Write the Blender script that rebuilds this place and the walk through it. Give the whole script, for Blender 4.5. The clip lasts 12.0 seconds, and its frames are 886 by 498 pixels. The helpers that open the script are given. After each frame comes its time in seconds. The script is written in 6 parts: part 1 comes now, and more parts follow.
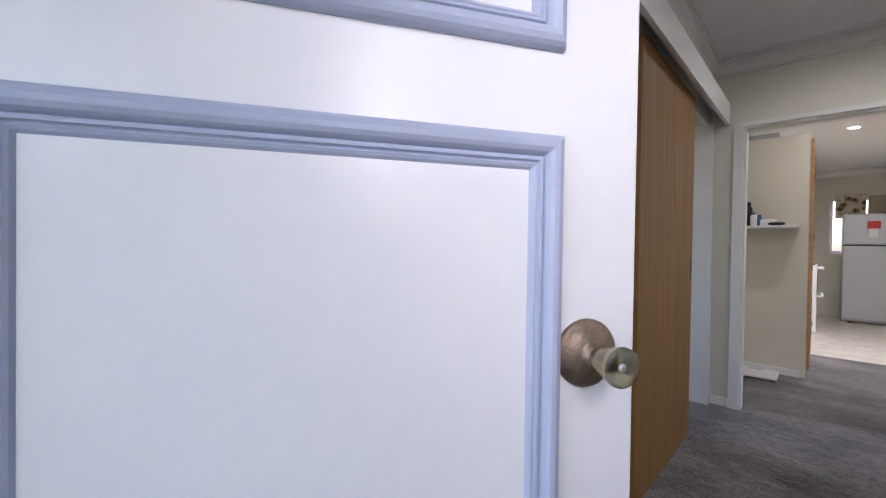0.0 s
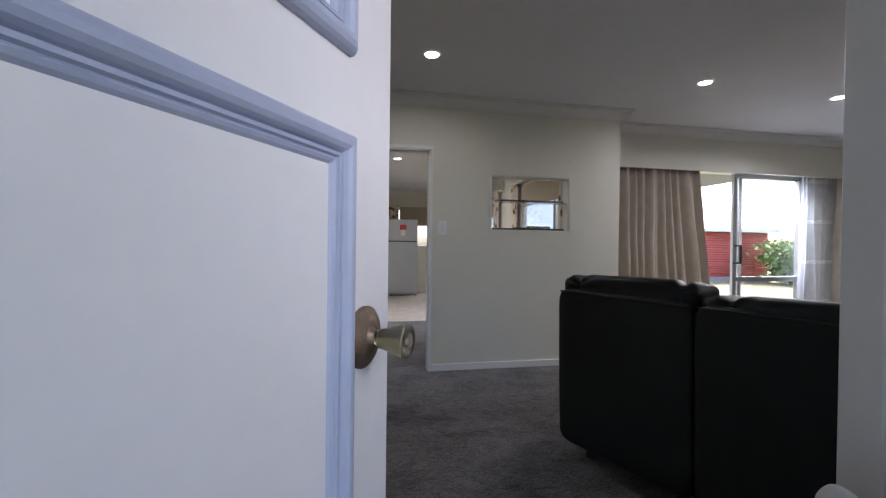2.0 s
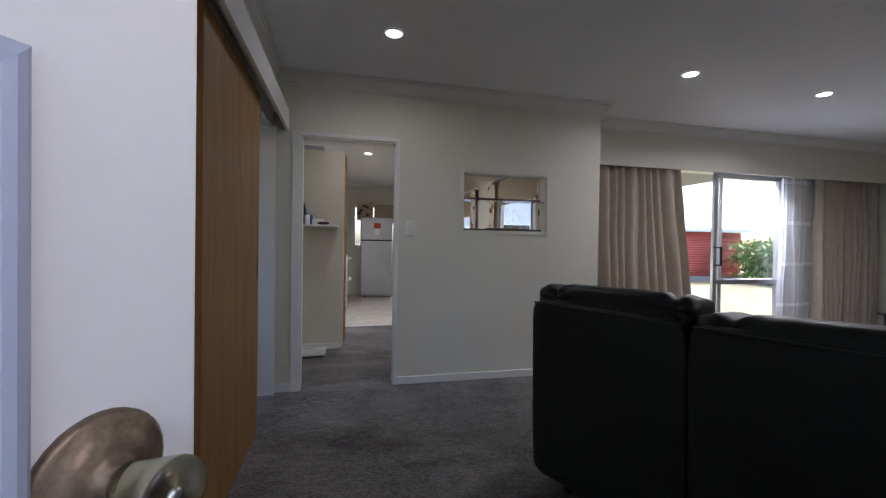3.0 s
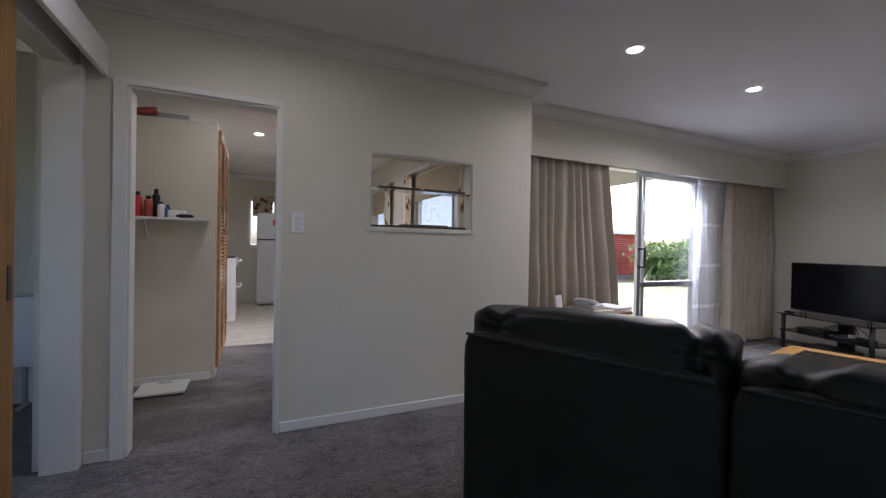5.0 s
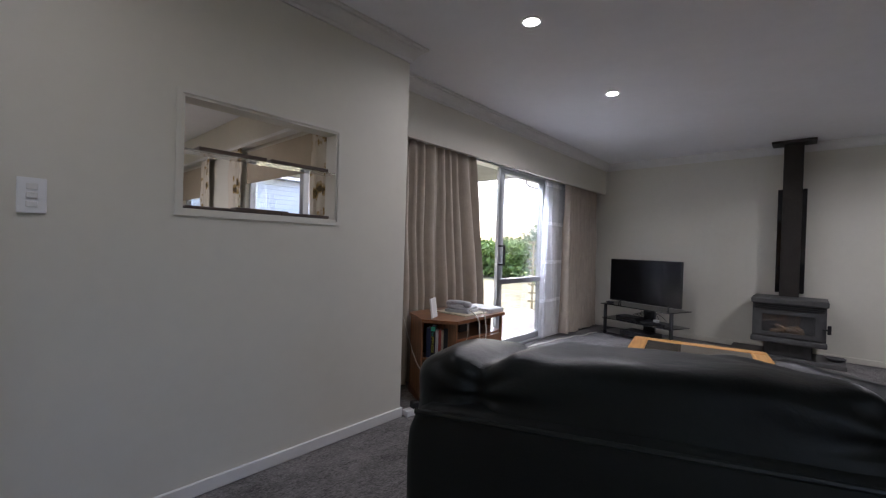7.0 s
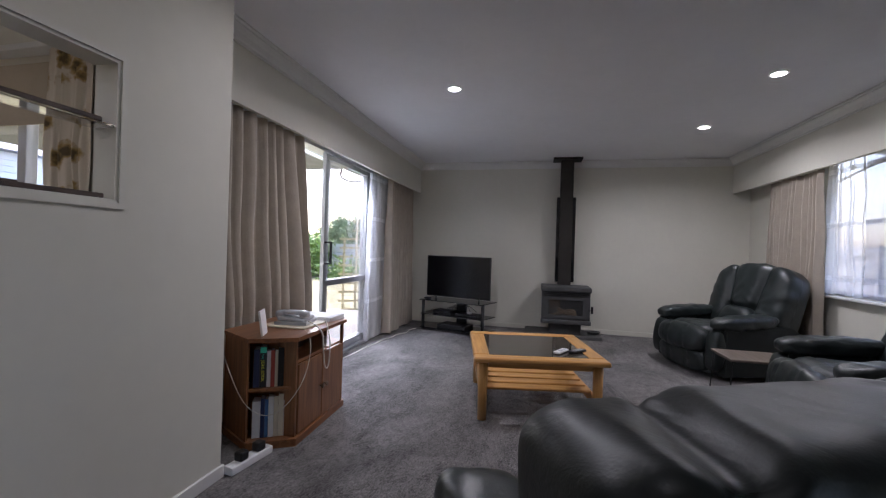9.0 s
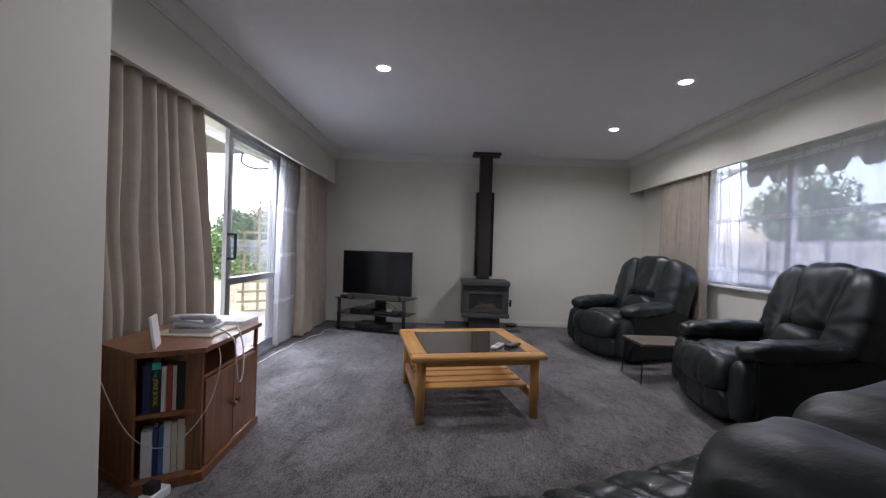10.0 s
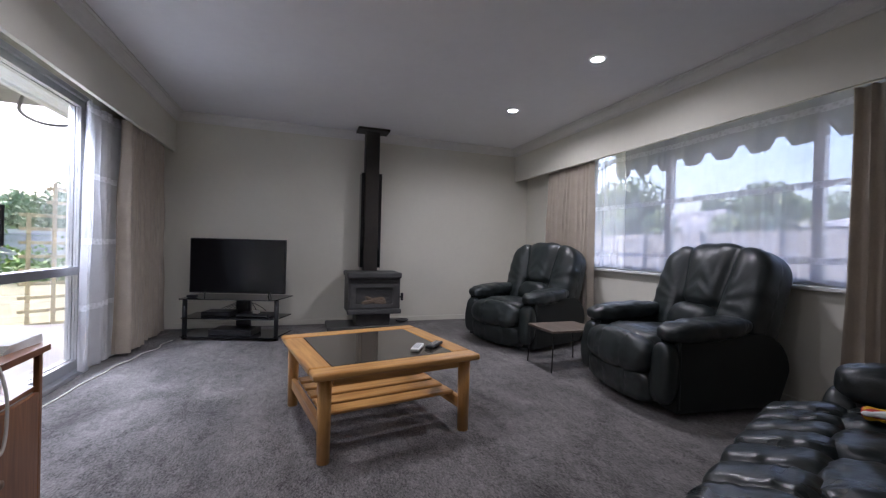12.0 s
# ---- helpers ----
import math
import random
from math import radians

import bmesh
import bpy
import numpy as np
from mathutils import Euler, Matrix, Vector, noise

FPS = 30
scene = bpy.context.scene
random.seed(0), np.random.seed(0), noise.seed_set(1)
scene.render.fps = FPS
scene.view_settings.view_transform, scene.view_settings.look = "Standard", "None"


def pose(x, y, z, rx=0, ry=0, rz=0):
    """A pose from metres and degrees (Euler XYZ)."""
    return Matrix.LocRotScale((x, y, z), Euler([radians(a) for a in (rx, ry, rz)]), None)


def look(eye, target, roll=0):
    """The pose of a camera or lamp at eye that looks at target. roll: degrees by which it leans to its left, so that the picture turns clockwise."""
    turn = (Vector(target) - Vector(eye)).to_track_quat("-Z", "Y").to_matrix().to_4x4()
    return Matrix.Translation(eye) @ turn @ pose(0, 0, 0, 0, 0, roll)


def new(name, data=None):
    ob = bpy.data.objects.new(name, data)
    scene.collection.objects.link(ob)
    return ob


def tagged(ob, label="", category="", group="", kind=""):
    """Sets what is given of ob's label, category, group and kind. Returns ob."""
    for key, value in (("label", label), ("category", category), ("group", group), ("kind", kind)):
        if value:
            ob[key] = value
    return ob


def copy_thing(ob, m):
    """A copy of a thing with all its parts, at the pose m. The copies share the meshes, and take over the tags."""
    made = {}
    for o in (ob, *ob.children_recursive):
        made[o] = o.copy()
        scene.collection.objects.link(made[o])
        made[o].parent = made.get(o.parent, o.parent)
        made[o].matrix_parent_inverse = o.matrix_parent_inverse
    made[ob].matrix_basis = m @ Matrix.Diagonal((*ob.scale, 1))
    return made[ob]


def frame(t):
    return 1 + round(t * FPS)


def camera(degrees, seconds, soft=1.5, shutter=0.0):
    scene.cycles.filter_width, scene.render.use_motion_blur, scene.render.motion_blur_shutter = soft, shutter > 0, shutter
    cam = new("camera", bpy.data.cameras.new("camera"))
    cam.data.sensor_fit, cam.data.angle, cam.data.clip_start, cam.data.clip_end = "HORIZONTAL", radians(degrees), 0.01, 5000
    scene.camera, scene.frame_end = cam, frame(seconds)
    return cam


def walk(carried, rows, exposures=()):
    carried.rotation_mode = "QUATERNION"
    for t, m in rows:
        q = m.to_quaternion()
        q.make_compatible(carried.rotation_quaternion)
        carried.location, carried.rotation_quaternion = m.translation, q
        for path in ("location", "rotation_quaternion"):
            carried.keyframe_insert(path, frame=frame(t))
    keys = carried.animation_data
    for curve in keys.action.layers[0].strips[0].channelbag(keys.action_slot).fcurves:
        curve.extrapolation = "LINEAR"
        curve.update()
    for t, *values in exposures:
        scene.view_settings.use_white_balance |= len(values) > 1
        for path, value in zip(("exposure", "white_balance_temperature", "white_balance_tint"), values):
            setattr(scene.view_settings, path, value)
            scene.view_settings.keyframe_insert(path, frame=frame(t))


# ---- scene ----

# ---- camera ----
cam = camera(94.7, 12.0, 1.25)


def turned(x, y, z, yaw, pitch, roll):
    a, p = radians(yaw), radians(pitch)
    return (x, y, z), (x - 2 * math.sin(a), y + 2 * math.cos(a), z + 2 * math.tan(p)), roll


PATH = [
    (0.0, *turned(0.188, 0.638, 1.108, 42.7, -0.7, 0.85)),
    (0.4, *turned(0.085, 0.686, 1.101, 41.4, -0.7, 0.85)),
    (0.7, *turned(0.045, 0.699, 1.100, 38.0, -0.8, 0.9)),
    (1.0, *turned(0.025, 0.670, 1.098, 29.5, -0.9, 1.0)),
    (1.5, *turned(0.005, 0.615, 1.098, 12.5, -0.7, 0.9)),
    (2.0, *turned(-0.030, 0.560, 1.102, -10.8, -0.5, 0.7)),
    (2.5, (0.056, 0.661, 1.117), (0.491, 2.613, 1.095), 0.8),
    (4.3, (0.262, 1.241, 1.155), (0.929, 3.127, 1.129), 1.1),
    (4.5, (0.306, 1.297, 1.153), (1.013, 3.168, 1.126), 1.1),
    (5, (0.395, 1.468, 1.136), (1.237, 3.283, 1.119), 1.1),
    (5.5, (0.453, 1.648, 1.13), (1.438, 3.389, 1.11), 1.2),
    (6, (0.49, 1.834, 1.13), (1.633, 3.476, 1.108), 1.4),
    (6.5, (0.513, 1.963, 1.12), (1.817, 3.479, 1.105), 1.5),
    (7, (0.545, 2.108, 1.126), (2.028, 3.45, 1.109), 1.7),
    (8.8, (0.658, 2.584, 1.121), (2.581, 3.134, 1.125), 1.7),
    (9, (0.702, 2.646, 1.118), (2.65, 3.101, 1.115), 1.8),
    (9.5, (0.793, 2.772, 1.094), (2.782, 2.981, 1.091), 1.8),
    (10, (0.881, 2.869, 1.083), (2.881, 2.864, 1.078), 1.8),
    (10.5, (0.998, 2.979, 1.06), (2.988, 2.784, 1.056), 1.7),
    (11, (1.121, 3.071, 1.038), (3.087, 2.704, 1.032), 1.7),
    (11.5, (1.268, 3.103, 0.993), (3.199, 2.581, 0.985), 1.6),
    (12, (1.484, 3.088, 0.989), (3.374, 2.434, 0.978), 1.5),
]
EXPOSURES = [(0.0, 3.65, 6150, 20), (0.5, 3.45, 6100, 19), (1.0, 3.4, 6050, 18), (1.5, 3.15, 6000, 17), (2.0, 3.0, 6000, 17), (2.5, 2.8, 5950, 17), (4.5, 2.95, 6000, 20), (7.0, 2.83, 5950, 20), (9.0, 2.8, 5900, 21), (12.0, 2.9, 5850, 21)]
walk(cam, [(t, look(*p)) for t, *p in PATH], EXPOSURES)

# ---- light ----
world = bpy.data.worlds.new("sky")
scene.world = world
world.use_nodes = True
wn = world.node_tree
sky = wn.nodes.new("ShaderNodeTexSky")
sky.sky_type, sky.sun_disc = "NISHITA", False
sky.sun_elevation, sky.sun_rotation = radians(48), radians(70)
sky.air_density, sky.dust_density = 1.0, 4.0
wn.links.new(sky.outputs[0], wn.nodes["Background"].inputs[0])
wn.nodes["Background"].inputs[1].default_value = 0.125
sun = new("sun", bpy.data.lights.new("sun", "SUN"))
sun.data.energy, sun.data.angle, sun.data.color = 1.3, radians(14), (1.0, 0.96, 0.9)
sun.matrix_world = look((6, 8, 12), (0, 2, 0))


def fill_lamp(name, eye, target, w, h, power, color=(0.86, 0.93, 1.0), spread=180):
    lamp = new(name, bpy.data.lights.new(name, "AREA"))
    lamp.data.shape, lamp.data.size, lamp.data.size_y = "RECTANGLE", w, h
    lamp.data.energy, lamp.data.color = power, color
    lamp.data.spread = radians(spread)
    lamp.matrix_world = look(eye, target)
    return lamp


# Added area lamps, hidden from view, stand in for daylight through the openings.
fill_lamp("sky_fill_porch", (0.75, -0.9, 2.0), (-0.02, 1.1, 1.3), 0.5, 0.6, 0.12, (0.9, 0.94, 1.0))
# Narrow beam added to brighten the free edge of the open door.
fill_lamp("sky_fill_sidelight", (0.715, 0.46, 1.6), (-0.06, 1.08, 1.36), 0.3, 0.5, 0.24, (1.0, 0.95, 0.95), 84)
fill_lamp("sky_fill_garden", (4.5, 4.86, 2.235), (4.5, 4.5, 0.6), 1.5, 0.12, 15.0)

# ceiling downlights
for x, y, power in ((0.4, 3.3, 0.28), (2.555, 3.31, 0.6), (3.89, 3.34, 1.7), (3.96, 1.07, 1.5), (5.2, 1.09, 2.1), (0.43, 6.7, 1.2), (1.0, 6.7, 1.2), (0.35, 4.72, 0.25)):
    lamp = new("downlight_beam", bpy.data.lights.new("downlight_beam", "AREA"))
    lamp.data.shape, lamp.data.size, lamp.data.energy, lamp.data.color = "DISK", 0.075, power, (1.0, 0.98, 0.95)
    lamp.data.spread = radians(160)
    lamp.matrix_world = look((x, y, 2.384), (x, y, 0))


# ---- materials ----
def nodes_of(name):
    m = bpy.data.materials.new(name)
    m.use_nodes = True
    return m, m.node_tree, m.node_tree.nodes["Principled BSDF"]


def mat(name, color, rough=0.6, metal=0.0, var=0.12, scale=6.0, bump=0.0, bump_scale=150.0, stretch=(1, 1, 1), spec=0.5, coat=0.0,
        detail=6.0, sheen=0.0, rand=0.0, rough_var=0.1):
    m, t, p = nodes_of(name)
    L = t.links.new
    co = t.nodes.new("ShaderNodeTexCoord")
    mp = t.nodes.new("ShaderNodeMapping")
    mp.inputs["Scale"].default_value = stretch
    L(co.outputs["Object"], mp.inputs[0])
    n = t.nodes.new("ShaderNodeTexNoise")
    n.inputs["Scale"].default_value, n.inputs["Detail"].default_value = scale, detail
    L(mp.outputs[0], n.inputs["Vector"])
    n2 = t.nodes.new("ShaderNodeTexNoise")
    n2.inputs["Scale"].default_value, n2.inputs["Detail"].default_value = scale * 9, 3
    L(mp.outputs[0], n2.inputs["Vector"])
    add = t.nodes.new("ShaderNodeMath")
    add.operation = "MULTIPLY_ADD"
    L(n2.outputs[0], add.inputs[0])
    add.inputs[1].default_value = 0.5
    L(n.outputs[0], add.inputs[2])
    r = t.nodes.new("ShaderNodeValToRGB")
    lo = [max(0, c * (1 - var)) for c in color]
    hi = [min(1, c * (1 + var)) for c in color]
    r.color_ramp.elements[0].position, r.color_ramp.elements[1].position = 0.45, 1.05
    r.color_ramp.elements[0].color, r.color_ramp.elements[1].color = (*lo, 1), (*hi, 1)
    L(add.outputs[0], r.inputs[0])
    out = r.outputs[0]
    if rand:
        oi = t.nodes.new("ShaderNodeObjectInfo")
        hs = t.nodes.new("ShaderNodeHueSaturation")
        mr = t.nodes.new("ShaderNodeMapRange")
        mr.inputs["To Min"].default_value, mr.inputs["To Max"].default_value = 1 - rand, 1 + rand
        L(oi.outputs["Random"], mr.inputs[0])
        L(mr.outputs[0], hs.inputs["Value"])
        L(out, hs.inputs["Color"])
        out = hs.outputs[0]
    L(out, p.inputs["Base Color"])
    p.inputs["Metallic"].default_value = metal
    p.inputs["Specular IOR Level"].default_value = spec
    p.inputs["Coat Weight"].default_value = coat
    p.inputs["Sheen Weight"].default_value = sheen
    rr = t.nodes.new("ShaderNodeMapRange")
    rr.inputs["To Min"].default_value, rr.inputs["To Max"].default_value = max(0.02, rough - rough_var), min(1, rough + rough_var)
    L(n.outputs[0], rr.inputs[0])
    L(rr.outputs[0], p.inputs["Roughness"])
    if bump:
        nb = t.nodes.new("ShaderNodeTexNoise")
        nb.inputs["Scale"].default_value, nb.inputs["Detail"].default_value = bump_scale, 4
        L(mp.outputs[0], nb.inputs["Vector"])
        b = t.nodes.new("ShaderNodeBump")
        b.inputs["Strength"].default_value, b.inputs["Distance"].default_value = bump, 0.004
        L(nb.outputs[0], b.inputs["Height"])
        L(b.outputs[0], p.inputs["Normal"])
    return m


def wood(name, dark, light, rough=0.4, axis=0, scale=3.0, rand=0.0, coat=0.2):
    stretch = [14.0, 14.0, 14.0]
    stretch[axis] = 1.0
    m, t, p = nodes_of(name)
    L = t.links.new
    co = t.nodes.new("ShaderNodeTexCoord")
    mp = t.nodes.new("ShaderNodeMapping")
    mp.inputs["Scale"].default_value = stretch
    L(co.outputs["Object"], mp.inputs[0])
    oi = t.nodes.new("ShaderNodeObjectInfo")
    L(oi.outputs["Random"], mp.inputs["Location"])
    n = t.nodes.new("ShaderNodeTexNoise")
    n.inputs["Scale"].default_value, n.inputs["Detail"].default_value, n.inputs["Distortion"].default_value = scale, 8, 0.6
    L(mp.outputs[0], n.inputs["Vector"])
    r = t.nodes.new("ShaderNodeValToRGB")
    r.color_ramp.elements[0].position, r.color_ramp.elements[1].position = 0.32, 0.68
    r.color_ramp.elements[0].color, r.color_ramp.elements[1].color = (*dark, 1), (*light, 1)
    L(n.outputs[0], r.inputs[0])
    L(r.outputs[0], p.inputs["Base Color"])
    p.inputs["Roughness"].default_value = rough
    p.inputs["Coat Weight"].default_value = coat
    b = t.nodes.new("ShaderNodeBump")
    b.inputs["Strength"].default_value, b.inputs["Distance"].default_value = 0.12, 0.002
    L(n.outputs[0], b.inputs["Height"])
    L(b.outputs[0], p.inputs["Normal"])
    return m


def leather(name, color, crease=0.6, lo=0.24, hi=0.5, spec=0.5):
    m, t, p = nodes_of(name)
    p.inputs["Specular IOR Level"].default_value = spec
    L = t.links.new
    co = t.nodes.new("ShaderNodeTexCoord")
    big = t.nodes.new("ShaderNodeTexNoise")
    big.inputs["Scale"].default_value, big.inputs["Detail"].default_value, big.inputs["Distortion"].default_value = 6.0, 2.5, 1.0
    mp = t.nodes.new("ShaderNodeMapping")
    mp.inputs["Scale"].default_value = (1.0, 1.0, 0.8)
    L(co.outputs["Object"], mp.inputs[0])
    L(mp.outputs[0], big.inputs["Vector"])
    fine = t.nodes.new("ShaderNodeTexVoronoi")
    fine.inputs["Scale"].default_value = 260.0
    L(co.outputs["Object"], fine.inputs["Vector"])
    r = t.nodes.new("ShaderNodeValToRGB")
    r.color_ramp.elements[0].position, r.color_ramp.elements[1].position = 0.3, 0.75
    r.color_ramp.elements[0].color = (*[c * 0.7 for c in color], 1)
    r.color_ramp.elements[1].color = (*[c * 1.5 for c in color], 1)
    L(big.outputs[0], r.inputs[0])
    L(r.outputs[0], p.inputs["Base Color"])
    rr = t.nodes.new("ShaderNodeMapRange")
    rr.inputs["To Min"].default_value, rr.inputs["To Max"].default_value = lo, hi
    L(big.outputs[0], rr.inputs[0])
    L(rr.outputs[0], p.inputs["Roughness"])
    mid = t.nodes.new("ShaderNodeTexNoise")
    mid.inputs["Scale"].default_value, mid.inputs["Detail"].default_value, mid.inputs["Distortion"].default_value = 30.0, 3, 1.4
    L(co.outputs["Object"], mid.inputs["Vector"])
    both = t.nodes.new("ShaderNodeMath")
    both.operation = "MULTIPLY_ADD"
    L(mid.outputs[0], both.inputs[0])
    both.inputs[1].default_value = 0.22
    L(big.outputs[0], both.inputs[2])
    b1 = t.nodes.new("ShaderNodeBump")
    b1.inputs["Strength"].default_value, b1.inputs["Distance"].default_value = crease, 0.011
    L(both.outputs[0], b1.inputs["Height"])
    b2 = t.nodes.new("ShaderNodeBump")
    b2.inputs["Strength"].default_value, b2.inputs["Distance"].default_value = 0.12, 0.001
    L(fine.outputs[0], b2.inputs["Height"])
    L(b1.outputs[0], b2.inputs["Normal"])
    L(b2.outputs[0], p.inputs["Normal"])
    return m


def glass(name, tint=(1, 1, 1), rough=0.0, bump=0.0, pattern=False):
    m, t, p = nodes_of(name)
    L = t.links.new
    p.inputs["Base Color"].default_value = (*tint, 1)
    p.inputs["Roughness"].default_value = rough
    p.inputs["Transmission Weight"].default_value = 1.0
    p.inputs["IOR"].default_value = 1.45
    if pattern:
        co = t.nodes.new("ShaderNodeTexCoord")
        v = t.nodes.new("ShaderNodeTexVoronoi")
        v.distance, v.inputs["Scale"].default_value = "CHEBYCHEV", 24.0
        L(co.outputs["Object"], v.inputs["Vector"])
        n = t.nodes.new("ShaderNodeTexNoise")
        n.inputs["Scale"].default_value = 55.0
        L(co.outputs["Object"], n.inputs["Vector"])
        a = t.nodes.new("ShaderNodeMath")
        a.operation = "ADD"
        L(v.outputs[0], a.inputs[0])
        L(n.outputs[0], a.inputs[1])
        b = t.nodes.new("ShaderNodeBump")
        b.inputs["Strength"].default_value, b.inputs["Distance"].default_value = bump, 0.02
        L(a.outputs[0], b.inputs["Height"])
        L(b.outputs[0], p.inputs["Normal"])
    return m


def sheer(name, color, alpha, bands=True):
    m, t, p = nodes_of(name)
    L = t.links.new
    p.inputs["Base Color"].default_value = (*color, 1)
    p.inputs["Roughness"].default_value = 0.9
    p.inputs["Transmission Weight"].default_value = 0.0
    tr = t.nodes.new("ShaderNodeBsdfTranslucent")
    tr.inputs[0].default_value = (*color, 1)
    mx = t.nodes.new("ShaderNodeMixShader")
    mx.inputs[0].default_value = 0.72
    L(p.outputs[0], mx.inputs[1])
    L(tr.outputs[0], mx.inputs[2])
    see = t.nodes.new("ShaderNodeBsdfTransparent")
    top = t.nodes.new("ShaderNodeMixShader")
    L(see.outputs[0], top.inputs[1])
    L(mx.outputs[0], top.inputs[2])
    co = t.nodes.new("ShaderNodeTexCoord")
    n = t.nodes.new("ShaderNodeTexNoise")
    n.inputs["Scale"].default_value, n.inputs["Detail"].default_value = 9.0, 5
    L(co.outputs["Object"], n.inputs["Vector"])
    mr = t.nodes.new("ShaderNodeMapRange")
    mr.inputs["To Min"].default_value, mr.inputs["To Max"].default_value = alpha - 0.08, alpha + 0.08
    L(n.outputs[0], mr.inputs[0])
    out = mr.outputs[0]
    if bands:
        s = t.nodes.new("ShaderNodeSeparateXYZ")
        L(co.outputs["Object"], s.inputs[0])
        v = t.nodes.new("ShaderNodeTexVoronoi")
        v.inputs["Scale"].default_value = 38.0
        L(co.outputs["Object"], v.inputs["Vector"])
        w = t.nodes.new("ShaderNodeMath")
        w.operation = "PINGPONG"
        L(s.outputs[2], w.inputs[0])
        w.inputs[1].default_value = 0.24
        lt = t.nodes.new("ShaderNodeMath")
        lt.operation = "LESS_THAN"
        L(w.outputs[0], lt.inputs[0])
        lt.inputs[1].default_value = 0.022
        ml = t.nodes.new("ShaderNodeMath")
        ml.operation = "MULTIPLY"
        L(lt.outputs[0], ml.inputs[0])
        vs = t.nodes.new("ShaderNodeMath")
        vs.operation = "MULTIPLY"
        L(v.outputs[0], vs.inputs[0])
        vs.inputs[1].default_value = 0.4
        L(vs.outputs[0], ml.inputs[1])
        ad = t.nodes.new("ShaderNodeMath")
        ad.operation, ad.use_clamp = "ADD", True
        L(out, ad.inputs[0])
        L(ml.outputs[0], ad.inputs[1])
        out = ad.outputs[0]
    L(out, top.inputs[0])
    L(top.outputs[0], t.nodes["Material Output"].inputs[0])
    return m


def glow(name, color, strength):
    m, t, p = nodes_of(name)
    p.inputs["Base Color"].default_value = (*color, 1)
    p.inputs["Emission Color"].default_value = (*color, 1)
    p.inputs["Emission Strength"].default_value = strength
    return m


def floral(name):
    m, t, p = nodes_of(name)
    L = t.links.new
    co = t.nodes.new("ShaderNodeTexCoord")
    v = t.nodes.new("ShaderNodeTexVoronoi")
    v.inputs["Scale"].default_value = 9.0
    L(co.outputs["Object"], v.inputs["Vector"])
    n = t.nodes.new("ShaderNodeTexNoise")
    n.inputs["Scale"].default_value = 30.0
    L(co.outputs["Object"], n.inputs["Vector"])
    a = t.nodes.new("ShaderNodeMath")
    a.operation = "MULTIPLY_ADD"
    L(n.outputs[0], a.inputs[0])
    a.inputs[1].default_value = 0.5
    L(v.outputs[0], a.inputs[2])
    r = t.nodes.new("ShaderNodeValToRGB")
    e = r.color_ramp.elements
    e[0].position, e[0].color = 0.45, (0.10, 0.07, 0.03, 1)
    e[1].position, e[1].color = 0.72, (0.66, 0.6, 0.5, 1)
    mid = e.new(0.58)
    mid.color = (0.38, 0.26, 0.1, 1)
    L(a.outputs[0], r.inputs[0])
    L(r.outputs[0], p.inputs["Base Color"])
    p.inputs["Roughness"].default_value = 0.9
    return m


def carpet_mat():
    m, t, p = nodes_of("carpet")
    L = t.links.new
    co = t.nodes.new("ShaderNodeTexCoord")
    mp = t.nodes.new("ShaderNodeMapping")
    mp.inputs["Scale"].default_value, mp.inputs["Rotation"].default_value = (1.0, 1.8, 1.0), (0, 0, 0.4)
    L(co.outputs["Object"], mp.inputs[0])

    def grain(scale, detail, distort, weight, before):
        n = t.nodes.new("ShaderNodeTexNoise")
        n.inputs["Scale"].default_value, n.inputs["Detail"].default_value, n.inputs["Distortion"].default_value = scale, detail, distort
        L(mp.outputs[0], n.inputs["Vector"])
        a = t.nodes.new("ShaderNodeMath")
        a.operation = "MULTIPLY_ADD"
        L(n.outputs[0], a.inputs[0])
        a.inputs[1].default_value = weight
        if before is None:
            a.inputs[2].default_value = 0.0
        else:
            L(before, a.inputs[2])
        return a.outputs[0]
    pile = grain(16.0, 3, 1.2, 0.30, grain(70.0, 3, 0.4, 0.45, None))
    tone = grain(1.7, 4, 1.0, 0.30, pile)
    r = t.nodes.new("ShaderNodeValToRGB")
    r.color_ramp.elements[0].position, r.color_ramp.elements[1].position = 0.40, 0.66
    r.color_ramp.elements[0].color, r.color_ramp.elements[1].color = (0.043, 0.039, 0.037, 1), (0.26, 0.242, 0.234, 1)
    L(tone, r.inputs[0])
    worn = t.nodes.new("ShaderNodeTexNoise")
    worn.inputs["Scale"].default_value, worn.inputs["Detail"].default_value, worn.inputs["Distortion"].default_value = 1.3, 5, 1.6
    L(co.outputs["Object"], worn.inputs["Vector"])
    amount = t.nodes.new("ShaderNodeMapRange")
    amount.inputs["From Min"].default_value, amount.inputs["From Max"].default_value = 0.52, 0.68
    amount.inputs["To Min"].default_value, amount.inputs["To Max"].default_value = 1.0, 0.62
    L(worn.outputs[0], amount.inputs[0])
    stain = t.nodes.new("ShaderNodeHueSaturation")
    L(amount.outputs[0], stain.inputs["Value"])
    L(r.outputs[0], stain.inputs["Color"])
    L(stain.outputs[0], p.inputs["Base Color"])
    p.inputs["Roughness"].default_value = 0.95
    p.inputs["Sheen Weight"].default_value = 0.2
    p.inputs["Specular IOR Level"].default_value = 0.1
    b = t.nodes.new("ShaderNodeBump")
    b.inputs["Strength"].default_value, b.inputs["Distance"].default_value = 0.8, 0.02
    L(pile, b.inputs["Height"])
    L(b.outputs[0], p.inputs["Normal"])
    return m


